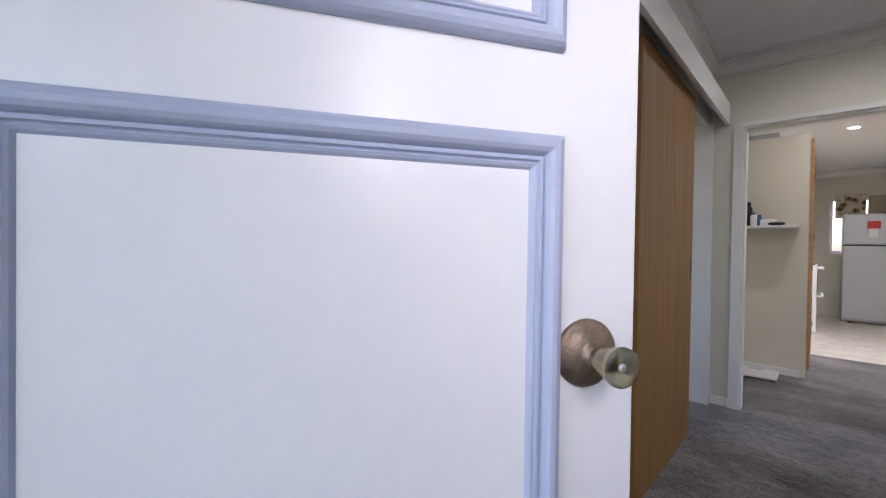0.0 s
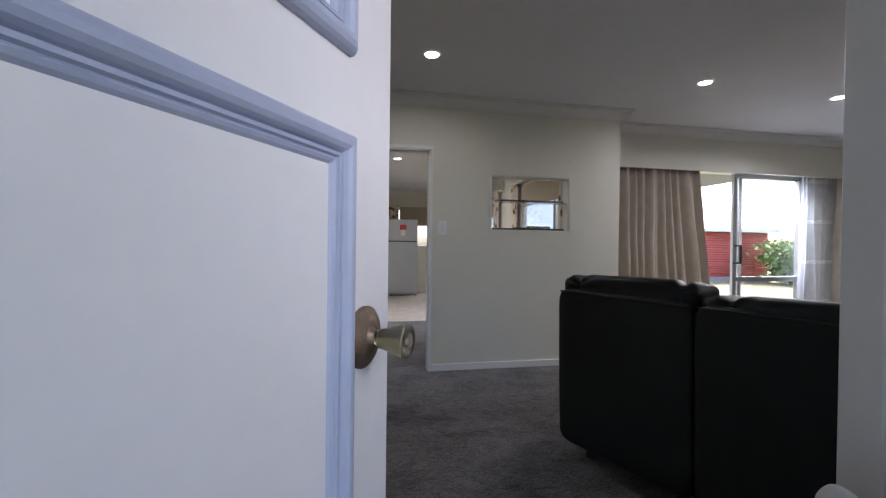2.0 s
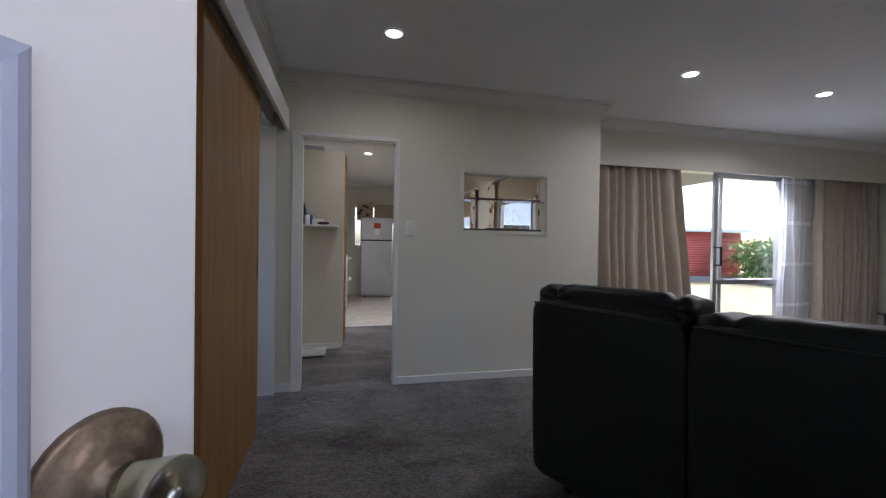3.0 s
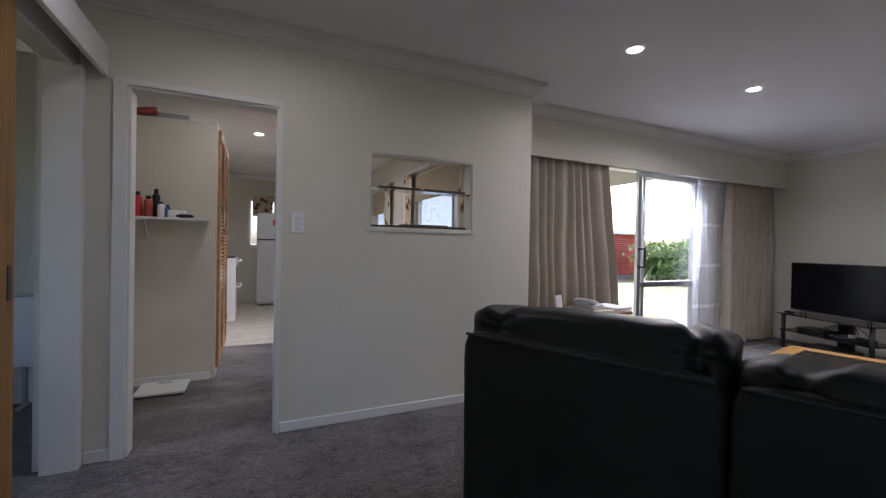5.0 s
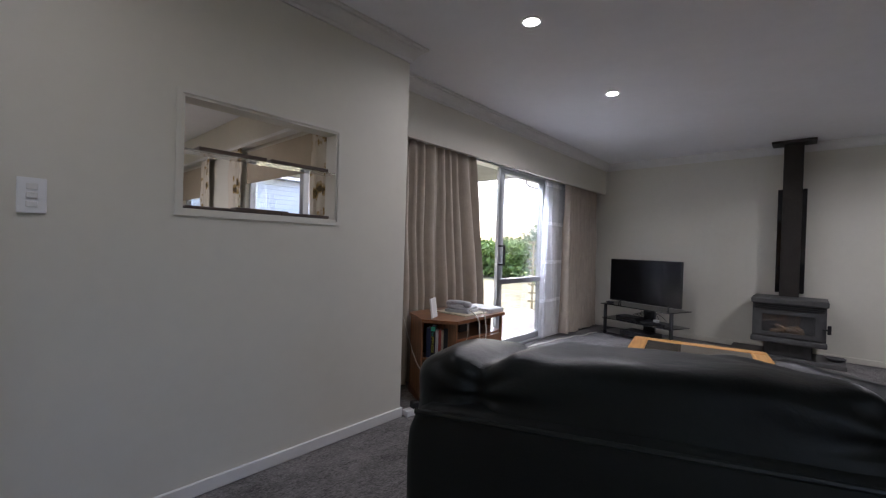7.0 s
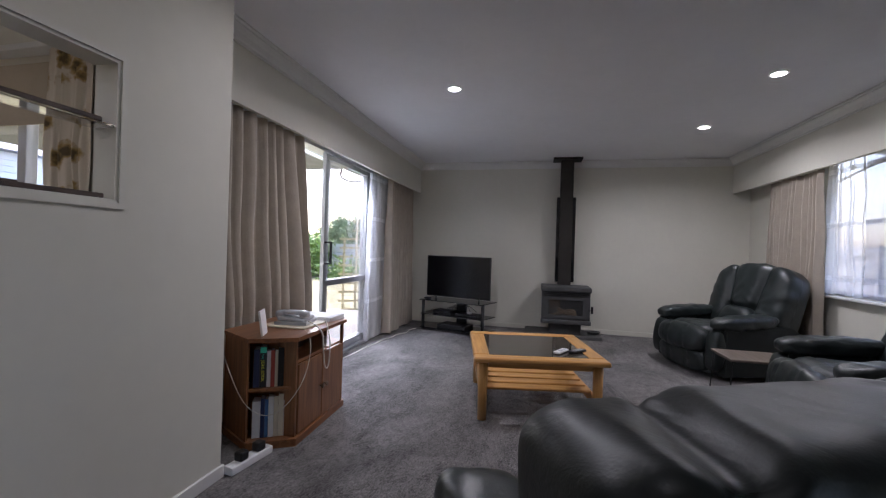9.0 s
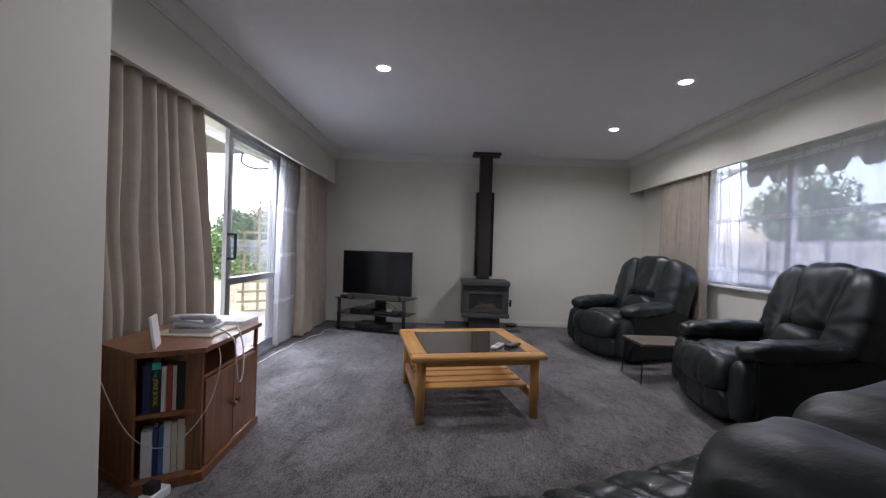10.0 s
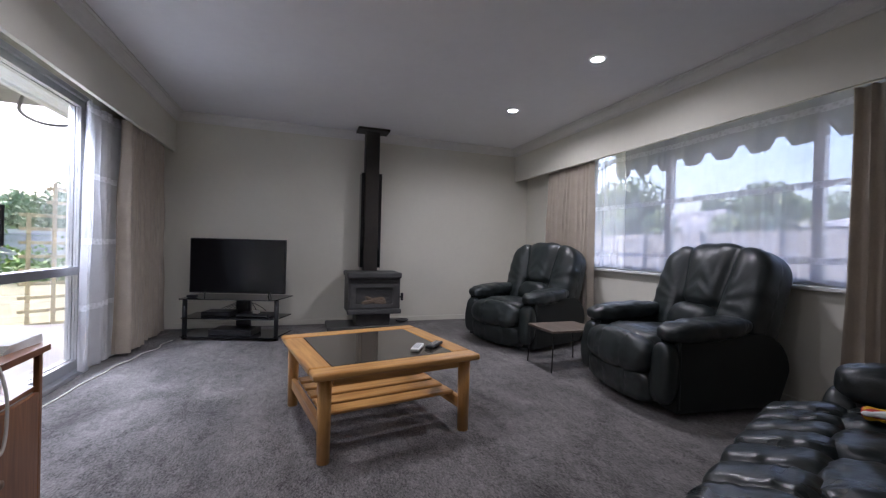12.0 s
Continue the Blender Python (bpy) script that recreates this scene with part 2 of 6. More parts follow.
M = {
    "wall": mat("wall_paint", (0.67, 0.646, 0.56), 0.75, var=0.03, scale=2.0, bump=0.06, bump_scale=300),
    "ceiling": mat("ceiling_paint", (0.82, 0.82, 0.835), 0.85, var=0.03, scale=1.5, bump=0.05),
    "trim": mat("trim_gloss_paint", (0.72, 0.71, 0.68), 0.35, var=0.04, scale=5.0, bump=0.03, bump_scale=60),
    "hatch": mat("hatch_paint", (0.67, 0.648, 0.57), 0.5, var=0.03, scale=4),
    "door": mat("door_paint", (0.80, 0.79, 0.80), 0.32, var=0.03, scale=4.0, bump=0.04, bump_scale=40),
    "mould": mat("moulding_paint", (0.41, 0.45, 0.585), 0.5, var=0.05, scale=7.0, bump=0.03, bump_scale=60),
    "carpet": carpet_mat(),
    "leather": leather("dark_green_leather", (0.014, 0.019, 0.0185), 0.4, 0.28, 0.46),
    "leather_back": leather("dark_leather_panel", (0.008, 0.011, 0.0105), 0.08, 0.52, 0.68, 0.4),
    "leather_top": leather("satin_headrest_leather", (0.010, 0.0135, 0.013), 0.35, 0.34, 0.50, 0.32),
    "leather_seat": leather("polished_seat_leather", (0.015, 0.020, 0.0195), 0.6, 0.20, 0.38),
    "pine": wood("golden_pine", (0.45, 0.21, 0.055), (0.66, 0.365, 0.115), 0.38),
    "pine_y": wood("golden_pine_cross", (0.45, 0.21, 0.055), (0.66, 0.365, 0.115), 0.38, 1),
    "pine_z": wood("golden_pine_upright", (0.45, 0.21, 0.055), (0.66, 0.365, 0.115), 0.38, 2),
    "cherry": wood("red_brown_veneer", (0.14, 0.054, 0.019), (0.28, 0.122, 0.045), 0.35, 2),
    "cherry_x": wood("red_brown_veneer_flat", (0.15, 0.056, 0.02), (0.28, 0.118, 0.045), 0.28, 0),
    "walnut": wood("grey_brown_wood", (0.11, 0.085, 0.065), (0.19, 0.15, 0.12), 0.45, 0),
    "slider": wood("stained_plywood", (0.20, 0.098, 0.022), (0.29, 0.152, 0.042), 0.6, 2, 2.0, coat=0.0),
    "louvre": wood("louvre_timber", (0.32, 0.16, 0.06), (0.48, 0.27, 0.11), 0.5, 1),
    "slate": mat("dark_board", (0.07, 0.046, 0.034), 0.5, var=0.3, scale=12),
    "curtain": mat("beige_curtain", (0.40, 0.346, 0.28), 0.9, var=0.1, scale=9.0, bump=0.25, bump_scale=400, sheen=0.2),
    "floral": floral("floral_curtain"),
    "net": sheer("net_curtain", (0.95, 0.95, 0.98), 0.66),
    "net_light": sheer("sheer_window_net", (0.50, 0.50, 0.55), 0.74),
    "alu": mat("anodised_aluminium", (0.55, 0.56, 0.58), 0.35, 0.85, var=0.08, scale=8, stretch=(1, 1, 0.1)),
    "bronze": mat("bronze_aluminium", (0.27, 0.235, 0.20), 0.4, 0.6, var=0.1, scale=8, stretch=(1, 1, 0.1)),
    "clear": glass("clear_glass"),
    "smoked": mat("smoked_glass", (0.07, 0.06, 0.047), 0.04, var=0.1, spec=0.6, rough_var=0.02),
    "obscure": glass("obscure_pattern_glass", (0.88, 0.94, 0.95), 0.08, 0.8, True),
    "black": mat("black_plastic", (0.012, 0.012, 0.013), 0.4, var=0.3, scale=20),
    "screen": mat("screen_gloss", (0.004, 0.004, 0.005), 0.2, var=0.1, rough_var=0.03, spec=0.25),
    "blackglass": mat("black_glass", (0.012, 0.012, 0.013), 0.06, var=0.1, spec=0.7, rough_var=0.02),
    "iron": mat("charcoal_stove_paint", (0.075, 0.075, 0.075), 0.55, 0.3, var=0.25, scale=14, bump=0.2, bump_scale=250),
    "flue": mat("brown_black_flue", (0.035, 0.03, 0.026), 0.5, 0.4, var=0.3, scale=6, bump=0.1),
    "hearth": mat("slate_hearth", (0.09, 0.088, 0.085), 0.6, var=0.3, scale=9, bump=0.3, bump_scale=60),
    "steel": mat("stainless_steel", (0.62, 0.62, 0.63), 0.28, 0.9, var=0.06, scale=9),
    "white": mat("white_plastic", (0.8, 0.8, 0.79), 0.35, var=0.03, scale=9),
    "cream": mat("cream_panel_paint", (0.64, 0.59, 0.49), 0.5, var=0.04, scale=3),
    "grey": mat("grey_plastic", (0.42, 0.43, 0.45), 0.4, var=0.06, scale=12),
    "silver": mat("silver_fridge", (0.52, 0.53, 0.55), 0.38, 0.5, var=0.04, scale=3),
    "lino": mat("patterned_vinyl", (0.50, 0.45, 0.38), 0.4, var=0.35, scale=7, bump=0.05),
    "brass": mat("aged_brass", (0.22, 0.165, 0.12), 0.45, 0.7, var=0.4, scale=30, bump=0.2),
    "acrylic": glass("acrylic_knob", (0.56, 0.52, 0.36), 0.25),
    "red": mat("red_iron", (0.36, 0.07, 0.055), 0.55, 0.1, var=0.15, scale=3),
    "lawn": mat("dry_lawn", (0.175, 0.165, 0.085), 0.95, var=0.35, scale=1.2, bump=0.6, bump_scale=60),
    "concrete": mat("pale_concrete", (0.26, 0.253, 0.24), 0.85, var=0.15, scale=3, bump=0.2),
    "whitefence": mat("weathered_white_boards", (0.56, 0.55, 0.53), 0.8, var=0.15, scale=3, rand=0.06),
    "greyfence": mat("grey_painted_boards", (0.30, 0.30, 0.31), 0.8, var=0.15, scale=3, rand=0.06),
    "trellis": mat("weathered_trellis", (0.46, 0.40, 0.25), 0.85, var=0.25, scale=9),
    "leaf": mat("foliage", (0.19, 0.27, 0.13), 0.6, var=0.5, scale=5, rand=0.1),
    "leaf2": mat("bright_vine", (0.19, 0.28, 0.07), 0.6, var=0.5, scale=6),
    "bark": mat("bark", (0.13, 0.1, 0.075), 0.9, var=0.3, scale=12, bump=0.6, bump_scale=40),
    "board": mat("pale_weatherboard", (0.68, 0.72, 0.76), 0.7, var=0.05, scale=3),
    "roof": mat("grey_roof", (0.22, 0.23, 0.25), 0.8, var=0.15, scale=4, bump=0.3, bump_scale=20),
    "awning": mat("faded_green_canvas", (0.22, 0.30, 0.27), 0.85, var=0.12, scale=5),
    "asphalt": mat("asphalt", (0.06, 0.06, 0.062), 0.9, var=0.2, scale=20, bump=0.3),
    "blind": mat("tan_blind", (0.44, 0.37, 0.27), 0.8, var=0.06, scale=5),
    "yellow": mat("yellow_sticker", (0.85, 0.5, 0.02), 0.45, var=0.04),
    "redink": mat("red_ink", (0.6, 0.05, 0.04), 0.5, var=0.05),
    "ink": mat("dark_ink", (0.08, 0.05, 0.02), 0.6, var=0.1),
    "plush": mat("golden_plush", (0.45, 0.24, 0.07), 0.95, var=0.2, scale=25, bump=0.6, bump_scale=260, sheen=0.4),
    "shoe": mat("grey_shoe_mesh", (0.09, 0.095, 0.1), 0.8, var=0.4, scale=30, bump=0.3, bump_scale=300),
    "lamp": glow("downlight_led", (1.0, 0.98, 0.93), 14.0),
    "log": mat("ceramic_log", (0.085, 0.06, 0.038), 0.9, var=0.4, scale=20, bump=0.4),
    "paper": mat("white_paper", (0.78, 0.78, 0.77), 0.7, var=0.02),
    "cord": mat("cream_cord", (0.6, 0.57, 0.5), 0.5, var=0.04),
}
for k, (c, r) in {"book_navy": ((0.02, 0.03, 0.09), 0.5), "book_black": ((0.015, 0.015, 0.015), 0.4), "book_white": ((0.7, 0.7, 0.68), 0.5),
                  "book_red": ((0.35, 0.06, 0.04), 0.5), "book_cream": ((0.6, 0.54, 0.4), 0.5), "book_blue": ((0.06, 0.14, 0.3), 0.5),
                  "book_teal": ((0.05, 0.6, 0.4), 0.5), "book_lemon": ((0.75, 0.75, 0.05), 0.5)}.items():
    M[k] = mat(k, c, r, var=0.05)


# ---- mesh helpers ----
def box(bm, x0, y0, z0, x1, y1, z1, m=None):
    vs = [bm.verts.new(v) for v in ((x0, y0, z0), (x1, y0, z0), (x1, y1, z0), (x0, y1, z0), (x0, y0, z1), (x1, y0, z1), (x1, y1, z1), (x0, y1, z1))]
    for f in ((0, 3, 2, 1), (4, 5, 6, 7), (0, 1, 5, 4), (1, 2, 6, 5), (2, 3, 7, 6), (3, 0, 4, 7)):
        bm.faces.new([vs[i] for i in f])
    if m is not None:
        for v in vs:
            v.co = m @ v.co
    return vs


def rbox(x0, y0, z0, x1, y1, z1, r=0.005, seg=2, m=None):
    bm = bmesh.new()
    box(bm, x0, y0, z0, x1, y1, z1)
    bmesh.ops.bevel(bm, geom=bm.edges[:], offset=min(r, 0.49 * min(x1 - x0, y1 - y0, z1 - z0)), segments=seg, profile=0.5, affect="EDGES")
    if m is not None:
        bm.transform(m)
    return bm


def tube(bm, p0, p1, r0, r1=None, seg=12):
    p0, p1 = Vector(p0), Vector(p1)
    r1 = r0 if r1 is None else r1
    q = (p1 - p0).to_track_quat("Z", "Y")
    rings = []
    for p, r in ((p0, r0), (p1, r1)):
        rings.append([bm.verts.new(p + q @ Vector((r * math.cos(a), r * math.sin(a), 0))) for a in (2 * math.pi * i / seg for i in range(seg))])
    for i in range(seg):
        bm.faces.new((rings[0][i], rings[0][(i + 1) % seg], rings[1][(i + 1) % seg], rings[1][i]))
    bm.faces.new(rings[0][::-1])
    bm.faces.new(rings[1])


def lathe(profile, seg=24, m=None):
    bm = bmesh.new()
    rings = [[bm.verts.new((r * math.cos(2 * math.pi * i / seg), r * math.sin(2 * math.pi * i / seg), z)) for i in range(seg)] for r, z in profile]
    for a, b in zip(rings, rings[1:]):
        for i in range(seg):
            bm.faces.new((a[i], a[(i + 1) % seg], b[(i + 1) % seg], b[i]))
    bm.faces.new(rings[0][::-1])
    bm.faces.new(rings[-1])
    if m is not None:
        bm.transform(m)
    return bm


def prism(outline, z0, z1, m=None):
    bm = bmesh.new()
    lo = [bm.verts.new((x, y, z0)) for x, y in outline]
    hi = [bm.verts.new((x, y, z1)) for x, y in outline]
    n = len(outline)
    for i in range(n):
        bm.faces.new((lo[i], lo[(i + 1) % n], hi[(i + 1) % n], hi[i]))
    bm.faces.new(lo[::-1])
    bm.faces.new(hi)
    if m is not None:
        bm.transform(m)
    return bm


def cushion(sx, sy, sz, m=None, n=10, power=4.0, wrinkle=0.0, freq=6.0, seed=0.0, pinch=0.0):
    """A soft padded block of that size, centred, with rounded edges and folds."""
    bm = bmesh.new()
    bmesh.ops.create_cube(bm, size=2)
    bmesh.ops.subdivide_edges(bm, edges=bm.edges[:], cuts=n, use_grid_fill=True)
    for v in bm.verts:
        c = v.co
        s = max(abs(c.x), abs(c.y), abs(c.z))
        l = (abs(c.x) ** power + abs(c.y) ** power + abs(c.z) ** power) ** (1 / power)
        c *= s / l
        d = Vector((c.x * sx / 2, c.y * sy / 2, c.z * sz / 2))
        if wrinkle:
            rim = sorted((abs(c.x), abs(c.y), abs(c.z)))[1] ** 4
            w = (0.5 + 0.4 * rim) * noise.noise(Vector((d.x * freq + seed, d.y * freq, d.z * freq))) + 0.75 * rim * noise.noise(d * freq * 3.2 + Vector((seed, 3, 1)))
            d += c.normalized() * (w * wrinkle)
        if pinch:
            d.z -= pinch * math.exp(-((abs(c.x) - 0.0) / 0.08) ** 2) * (1 if c.z > 0 else 0)
        v.co = d
    if m is not None:
        bm.transform(m)
    for f in bm.faces:
        f.smooth = True
    return bm


def seam(bm, away, depth=0.02, sigma=0.014, pucker=0.006, m=None):
    """Press a stitched seam into a cushion; away(co) is the distance from it. The leather gathers on both sides."""
    bm.normal_update()
    for v in bm.verts:
        d = away(v.co)
        g = noise.noise(v.co * 26) * math.exp(-(d / (sigma * 4.5)) ** 2)
        v.co -= v.normal * (depth * math.exp(-(d / sigma) ** 2) - pucker * g)
    if m is not None:
        bm.transform(m)
    return bm


def merge(*bms):
    out = bmesh.new()
    me = bpy.data.meshes.new("tmp")
    for b in bms:
        b.to_mesh(me)
        out.from_mesh(me)
        b.free()
    bpy.data.meshes.remove(me)
    return out


def soft(bm):
    for f in bm.faces:
        f.smooth = True
    return bm


def mesh_ob(name, bm, material, fix=True):
    if fix:
        bmesh.ops.recalc_face_normals(bm, faces=bm.faces[:])
    me = bpy.data.meshes.new(name)
    bm.to_mesh(me)
    bm.free()
    me.materials.append(material)
    return new(name, me)


def part(name, bm, material, parent, label=""):
    ob = mesh_ob(name, bm, material)
    ob.parent = parent
    if label:
        tagged(ob, label)
    return ob


def thing(name, label, category, m=None, group="", kind=""):
    ob = new(name)
    if m is not None:
        ob.matrix_basis = m
    return tagged(ob, label, category, group, kind)


def single(name, bm, material, label, category, group="", kind="", m=None):
    ob = mesh_ob(name, bm, material)
    if m is not None:
        ob.matrix_basis = m
    return tagged(ob, label, category, group, kind)


def structure(name, bm, material, label, category):
    return single(name, bm, material, label, category, kind="structure")


def wall(name, axis, c0, c1, a0, a1, z0, z1, holes, material, label):
    """A wall along axis 'x' or 'y', between c0 and c1 across it, with rectangular holes (a0, a1, z0, z1)."""
    bm = bmesh.new()
    us = sorted({a0, a1, *[h for q in holes for h in q[:2]]})
    zs = sorted({z0, z1, *[h for q in holes for h in q[2:]]})
    for u0, u1 in zip(us, us[1:]):
        for w0, w1 in zip(zs, zs[1:]):
            um, wm = (u0 + u1) / 2, (w0 + w1) / 2
            if any(q[0] < um < q[1] and q[2] < wm < q[3] for q in holes):
                continue
            if axis == "x":
                box(bm, u0, c0, w0, u1, c1, w1)
            else:
                box(bm, c0, u0, w0, c1, u1, w1)
    bmesh.ops.remove_doubles(bm, verts=bm.verts[:], dist=1e-5)
    bm.verts.index_update()
    seen = {}
    for f in bm.faces:
        seen.setdefault(tuple(sorted(v.index for v in f.verts)), []).append(f)
    bmesh.ops.delete(bm, geom=[f for fs in seen.values() if len(fs) > 1 for f in fs], context="FACES_ONLY")
    return structure(name, bm, material, label, "wall")


def folds(x0, x1, z0, z1, n, amp, x0b=None, x1b=None, seed=0.0, nz=14):
    """A hanging curtain in the xz plane with n folds; x0b, x1b: its edges at the hem."""
    x0b, x1b = x0 if x0b is None else x0b, x1 if x1b is None else x1b
    bm = bmesh.new()
    cols = n * 10
    grid = []
    for j in range(nz + 1):
        w = j / nz
        row = []
        for i in range(cols + 1):
            u = i / cols
            k = u * n + 0.25 * math.sin(u * 17 + seed) + 0.12 * math.sin(w * 3 + u * 9 + seed)
            a = amp * (0.55 + 0.6 * w) * (0.75 + 0.4 * noise.noise(Vector((u * 6 + seed, w * 1.3, 0))))
            x = (x0 + (x0b - x0) * w) * (1 - u) + (x1 + (x1b - x1) * w) * u
            y = a * math.copysign(abs(math.sin(2 * math.pi * k)) ** 0.6, math.sin(2 * math.pi * k)) + 0.3 * a * math.sin(4 * math.pi * k + 1 + seed) + 0.02 * noise.noise(Vector((u * 5, w * 4, seed)))
            row.append(bm.verts.new((x + 0.25 * a * math.cos(2 * math.pi * k), y, z1 + (z0 - z1) * w + (0.008 * math.sin(k * 5) if j == nz else 0))))
        grid.append(row)
    for j in range(nz):
        for i in range(cols):
            bm.faces.new((grid[j][i], grid[j][i + 1], grid[j + 1][i + 1], grid[j + 1][i]))
    for f in bm.faces:
        f.smooth = True
    return bm


def cord(name, points, r, material, label, category, parent=None):
    cu = bpy.data.curves.new(name, "CURVE")
    cu.dimensions, cu.bevel_depth, cu.bevel_resolution, cu.resolution_u = "3D", r, 2, 6
    sp = cu.splines.new("NURBS")
    sp.points.add(len(points) - 1)
    for q, p in zip(sp.points, points):
        q.co = (*p, 1)
    sp.use_endpoint_u, sp.order_u = True, 3
    tmp = bpy.data.objects.new(name, cu)
    me = bpy.data.meshes.new_from_object(tmp)
    bpy.data.objects.remove(tmp)
    me.materials.clear()
    me.materials.append(material)
    ob = new(name, me)
    if parent:
        ob.parent = parent
    if label:
        tagged(ob, label, category)
    return ob

# ---- structure ----
H = 2.4
bm = bmesh.new()
box(bm, -0.52, 0.56, -0.05, 6.87, 4.75, 0.0)
box(bm, 0.94, 0.0, -0.05, 6.87, 0.56, 0.0)
box(bm, -0.52, 4.75, -0.05, 2.38, 6.44, 0.0)
box(bm, -2.6, 1.2, -0.05, -0.52, 5.2, 0.0)
structure("floor", bm, M["carpet"], "worn dark grey pile carpet through living room and hall", "carpet floor")
bm = bmesh.new()
box(bm, -0.52, 6.44, -0.05, 2.38, 10.0, 0.002)
structure("floor_kitchen", bm, M["lino"], "mottled beige and brown vinyl kitchen floor", "vinyl floor")
bm = bmesh.new()
box(bm, -2.7, -0.05, H, 6.95, 4.85, H + 0.06)
box(bm, -0.62, 4.85, H, 2.45, 10.2, H + 0.06)
structure("ceiling", bm, M["ceiling"], "plain flat white painted ceiling with recessed downlights", "ceiling")

wall("wall_west", "y", -0.52, -0.42, 0.43, 4.08, 0, H, [(2.55, 4.04, 0, 1.98)], M["wall"], "cream painted wall with a wide doorway and sliding door")
wall("wall_niche", "x", 4.08, 4.18, -0.52, 2.35, 0, H, [(-0.205, 0.527, 0, 1.935), (1.07, 1.83, 1.24, 1.735)], M["wall"],
     "cream painted wall with a doorway and a display hatch")
wall("wall_dining", "y", 2.25, 2.35, 4.18, 10.0, 0, H, [(4.98, 6.35, 0.95, 1.97), (7.45, 8.35, 0.95, 1.97)], M["wall"], "cream painted dining wall with a window")
wall("wall_north", "x", 4.6, 4.75, 2.35, 6.72, 0, H, [(2.9, 5.26, 0, 2.02)], M["wall"], "cream painted wall with a wide sliding door opening")
wall("wall_east", "y", 6.72, 6.87, 0.0, 4.75, 0, H, [], M["wall"], "plain cream painted wall behind the wood stove")
wall("wall_south", "x", -0.15, 0.0, 0.94, 6.87, 0, H, [(2.2, 5.4, 0.8, 2.08)], M["wall"], "cream painted wall with a long window")
wall("wall_entry", "x", 0.43, 0.56, -0.52, 0.94, 0, H, [(-0.455, 0.455, 0, 2.06), (0.53, 0.9, 0.08, 2.06)], M["wall"], "entry wall with front door opening and glazed sidelight")
wall("wall_porch", "y", 0.94, 1.04, 0.0, 0.56, 0, H, [], M["wall"], "short cream wall beside the porch")
wall("wall_kitchen_north", "x", 10.0, 10.1, -0.62, 2.38, 0, H, [(0.3, 1.9, 1.05, 1.95)], M["wall"], "cream kitchen wall with a window")
wall("wall_kitchen_west", "y", -0.565, -0.52, 4.08, 10.0, 0, H, [], M["wall"], "cream painted hall and kitchen side wall")
# Unseen opening added so daylight brightens the sliding door jamb.
wall("wall_bedroom", "y", -2.7, -2.6, 1.1, 5.3, 0, H, [(2.2, 3.7, 0.9, 2.0)], M["wall"], "cream painted bedroom wall")
wall("wall_bedroom_north", "x", 5.2, 5.3, -2.6, -0.565, 0, H, [], M["wall"], "cream painted bedroom wall")
wall("wall_bedroom_south", "x", 1.1, 1.2, -2.6, -0.52, 0, H, [], M["wall"], "cream painted bedroom wall")
wall("wall_pelmet_north", "x", 4.43, 4.46, 2.35, 6.72, 1.955, H, [], M["wall"], "cream box pelmet above the sliding door curtains")
wall("wall_pelmet_south", "x", 0.18, 0.21, 1.04, 6.72, 1.945, H, [], M["wall"], "cream box pelmet above the front window curtains")
bm = bmesh.new()
box(bm, -0.42, 1.7, 1.97, -0.4, 4.08, 2.115)
box(bm, -0.4, 1.7, 2.095, -0.29, 4.08, 2.115)
box(bm, -0.31, 1.7, 1.965, -0.288, 4.08, 2.095)
structure("trim_slider_track", bm, M["trim"], "white boxed track cover above the sliding door", "track cover")


def cornice(p0, p1, side, m0=0, m1=0):
    """Coved plaster cornice from p0 to p1, mitred; side: unit vector into the room; m0, m1: how the ends run along it."""
    prof = [(0, 0.0), (0, -0.095), (0.012, -0.095), (0.014, -0.08), (0.024, -0.074), (0.04, -0.05), (0.062, -0.03), (0.07, -0.026), (0.072, -0.014), (0.088, -0.012), (0.088, 0.0)]
    bm = bmesh.new()
    ln = math.hypot(p1[0] - p0[0], p1[1] - p0[1])
    dx, dy = (p1[0] - p0[0]) / ln, (p1[1] - p0[1]) / ln
    a = [bm.verts.new((p0[0] + side[0] * d + dx * d * m0, p0[1] + side[1] * d + dy * d * m0, H + z - 0.001)) for d, z in prof]
    b = [bm.verts.new((p1[0] + side[0] * d + dx * d * m1, p1[1] + side[1] * d + dy * d * m1, H + z - 0.001)) for d, z in prof]
    for i in range(len(prof)):
        j = (i + 1) % len(prof)
        bm.faces.new((a[i], a[j], b[j], b[i]))
    bm.faces.new(a[::-1])
    bm.faces.new(b)
    return bm


for name, p0, p1, side, m0, m1 in (("trim_cornice_niche", (-0.42, 4.08), (2.35, 4.08), (0, -1), 1, 1), ("trim_cornice_return", (2.35, 4.08), (2.35, 4.43), (1, 0), -1, -1),
                                   ("trim_cornice_north", (2.35, 4.43), (6.72, 4.43), (0, -1), 1, -1), ("trim_cornice_east", (6.72, 0.21), (6.72, 4.43), (-1, 0), 1, -1),
                                   ("trim_cornice_south", (1.04, 0.21), (6.72, 0.21), (0, 1), 0, -1), ("trim_cornice_west", (-0.42, 0.56), (-0.42, 4.08), (1, 0), 0, -1),
                                   ("trim_cornice_hall", (-0.52, 4.18), (-0.52, 10.0), (1, 0), 0, -1), ("trim_cornice_kitchen", (-0.52, 10.0), (2.25, 10.0), (0, -1), 1, 0)):
    structure(name, cornice(p0, p1, side, m0, m1), M["trim"], "white moulded plaster cornice", "cornice")


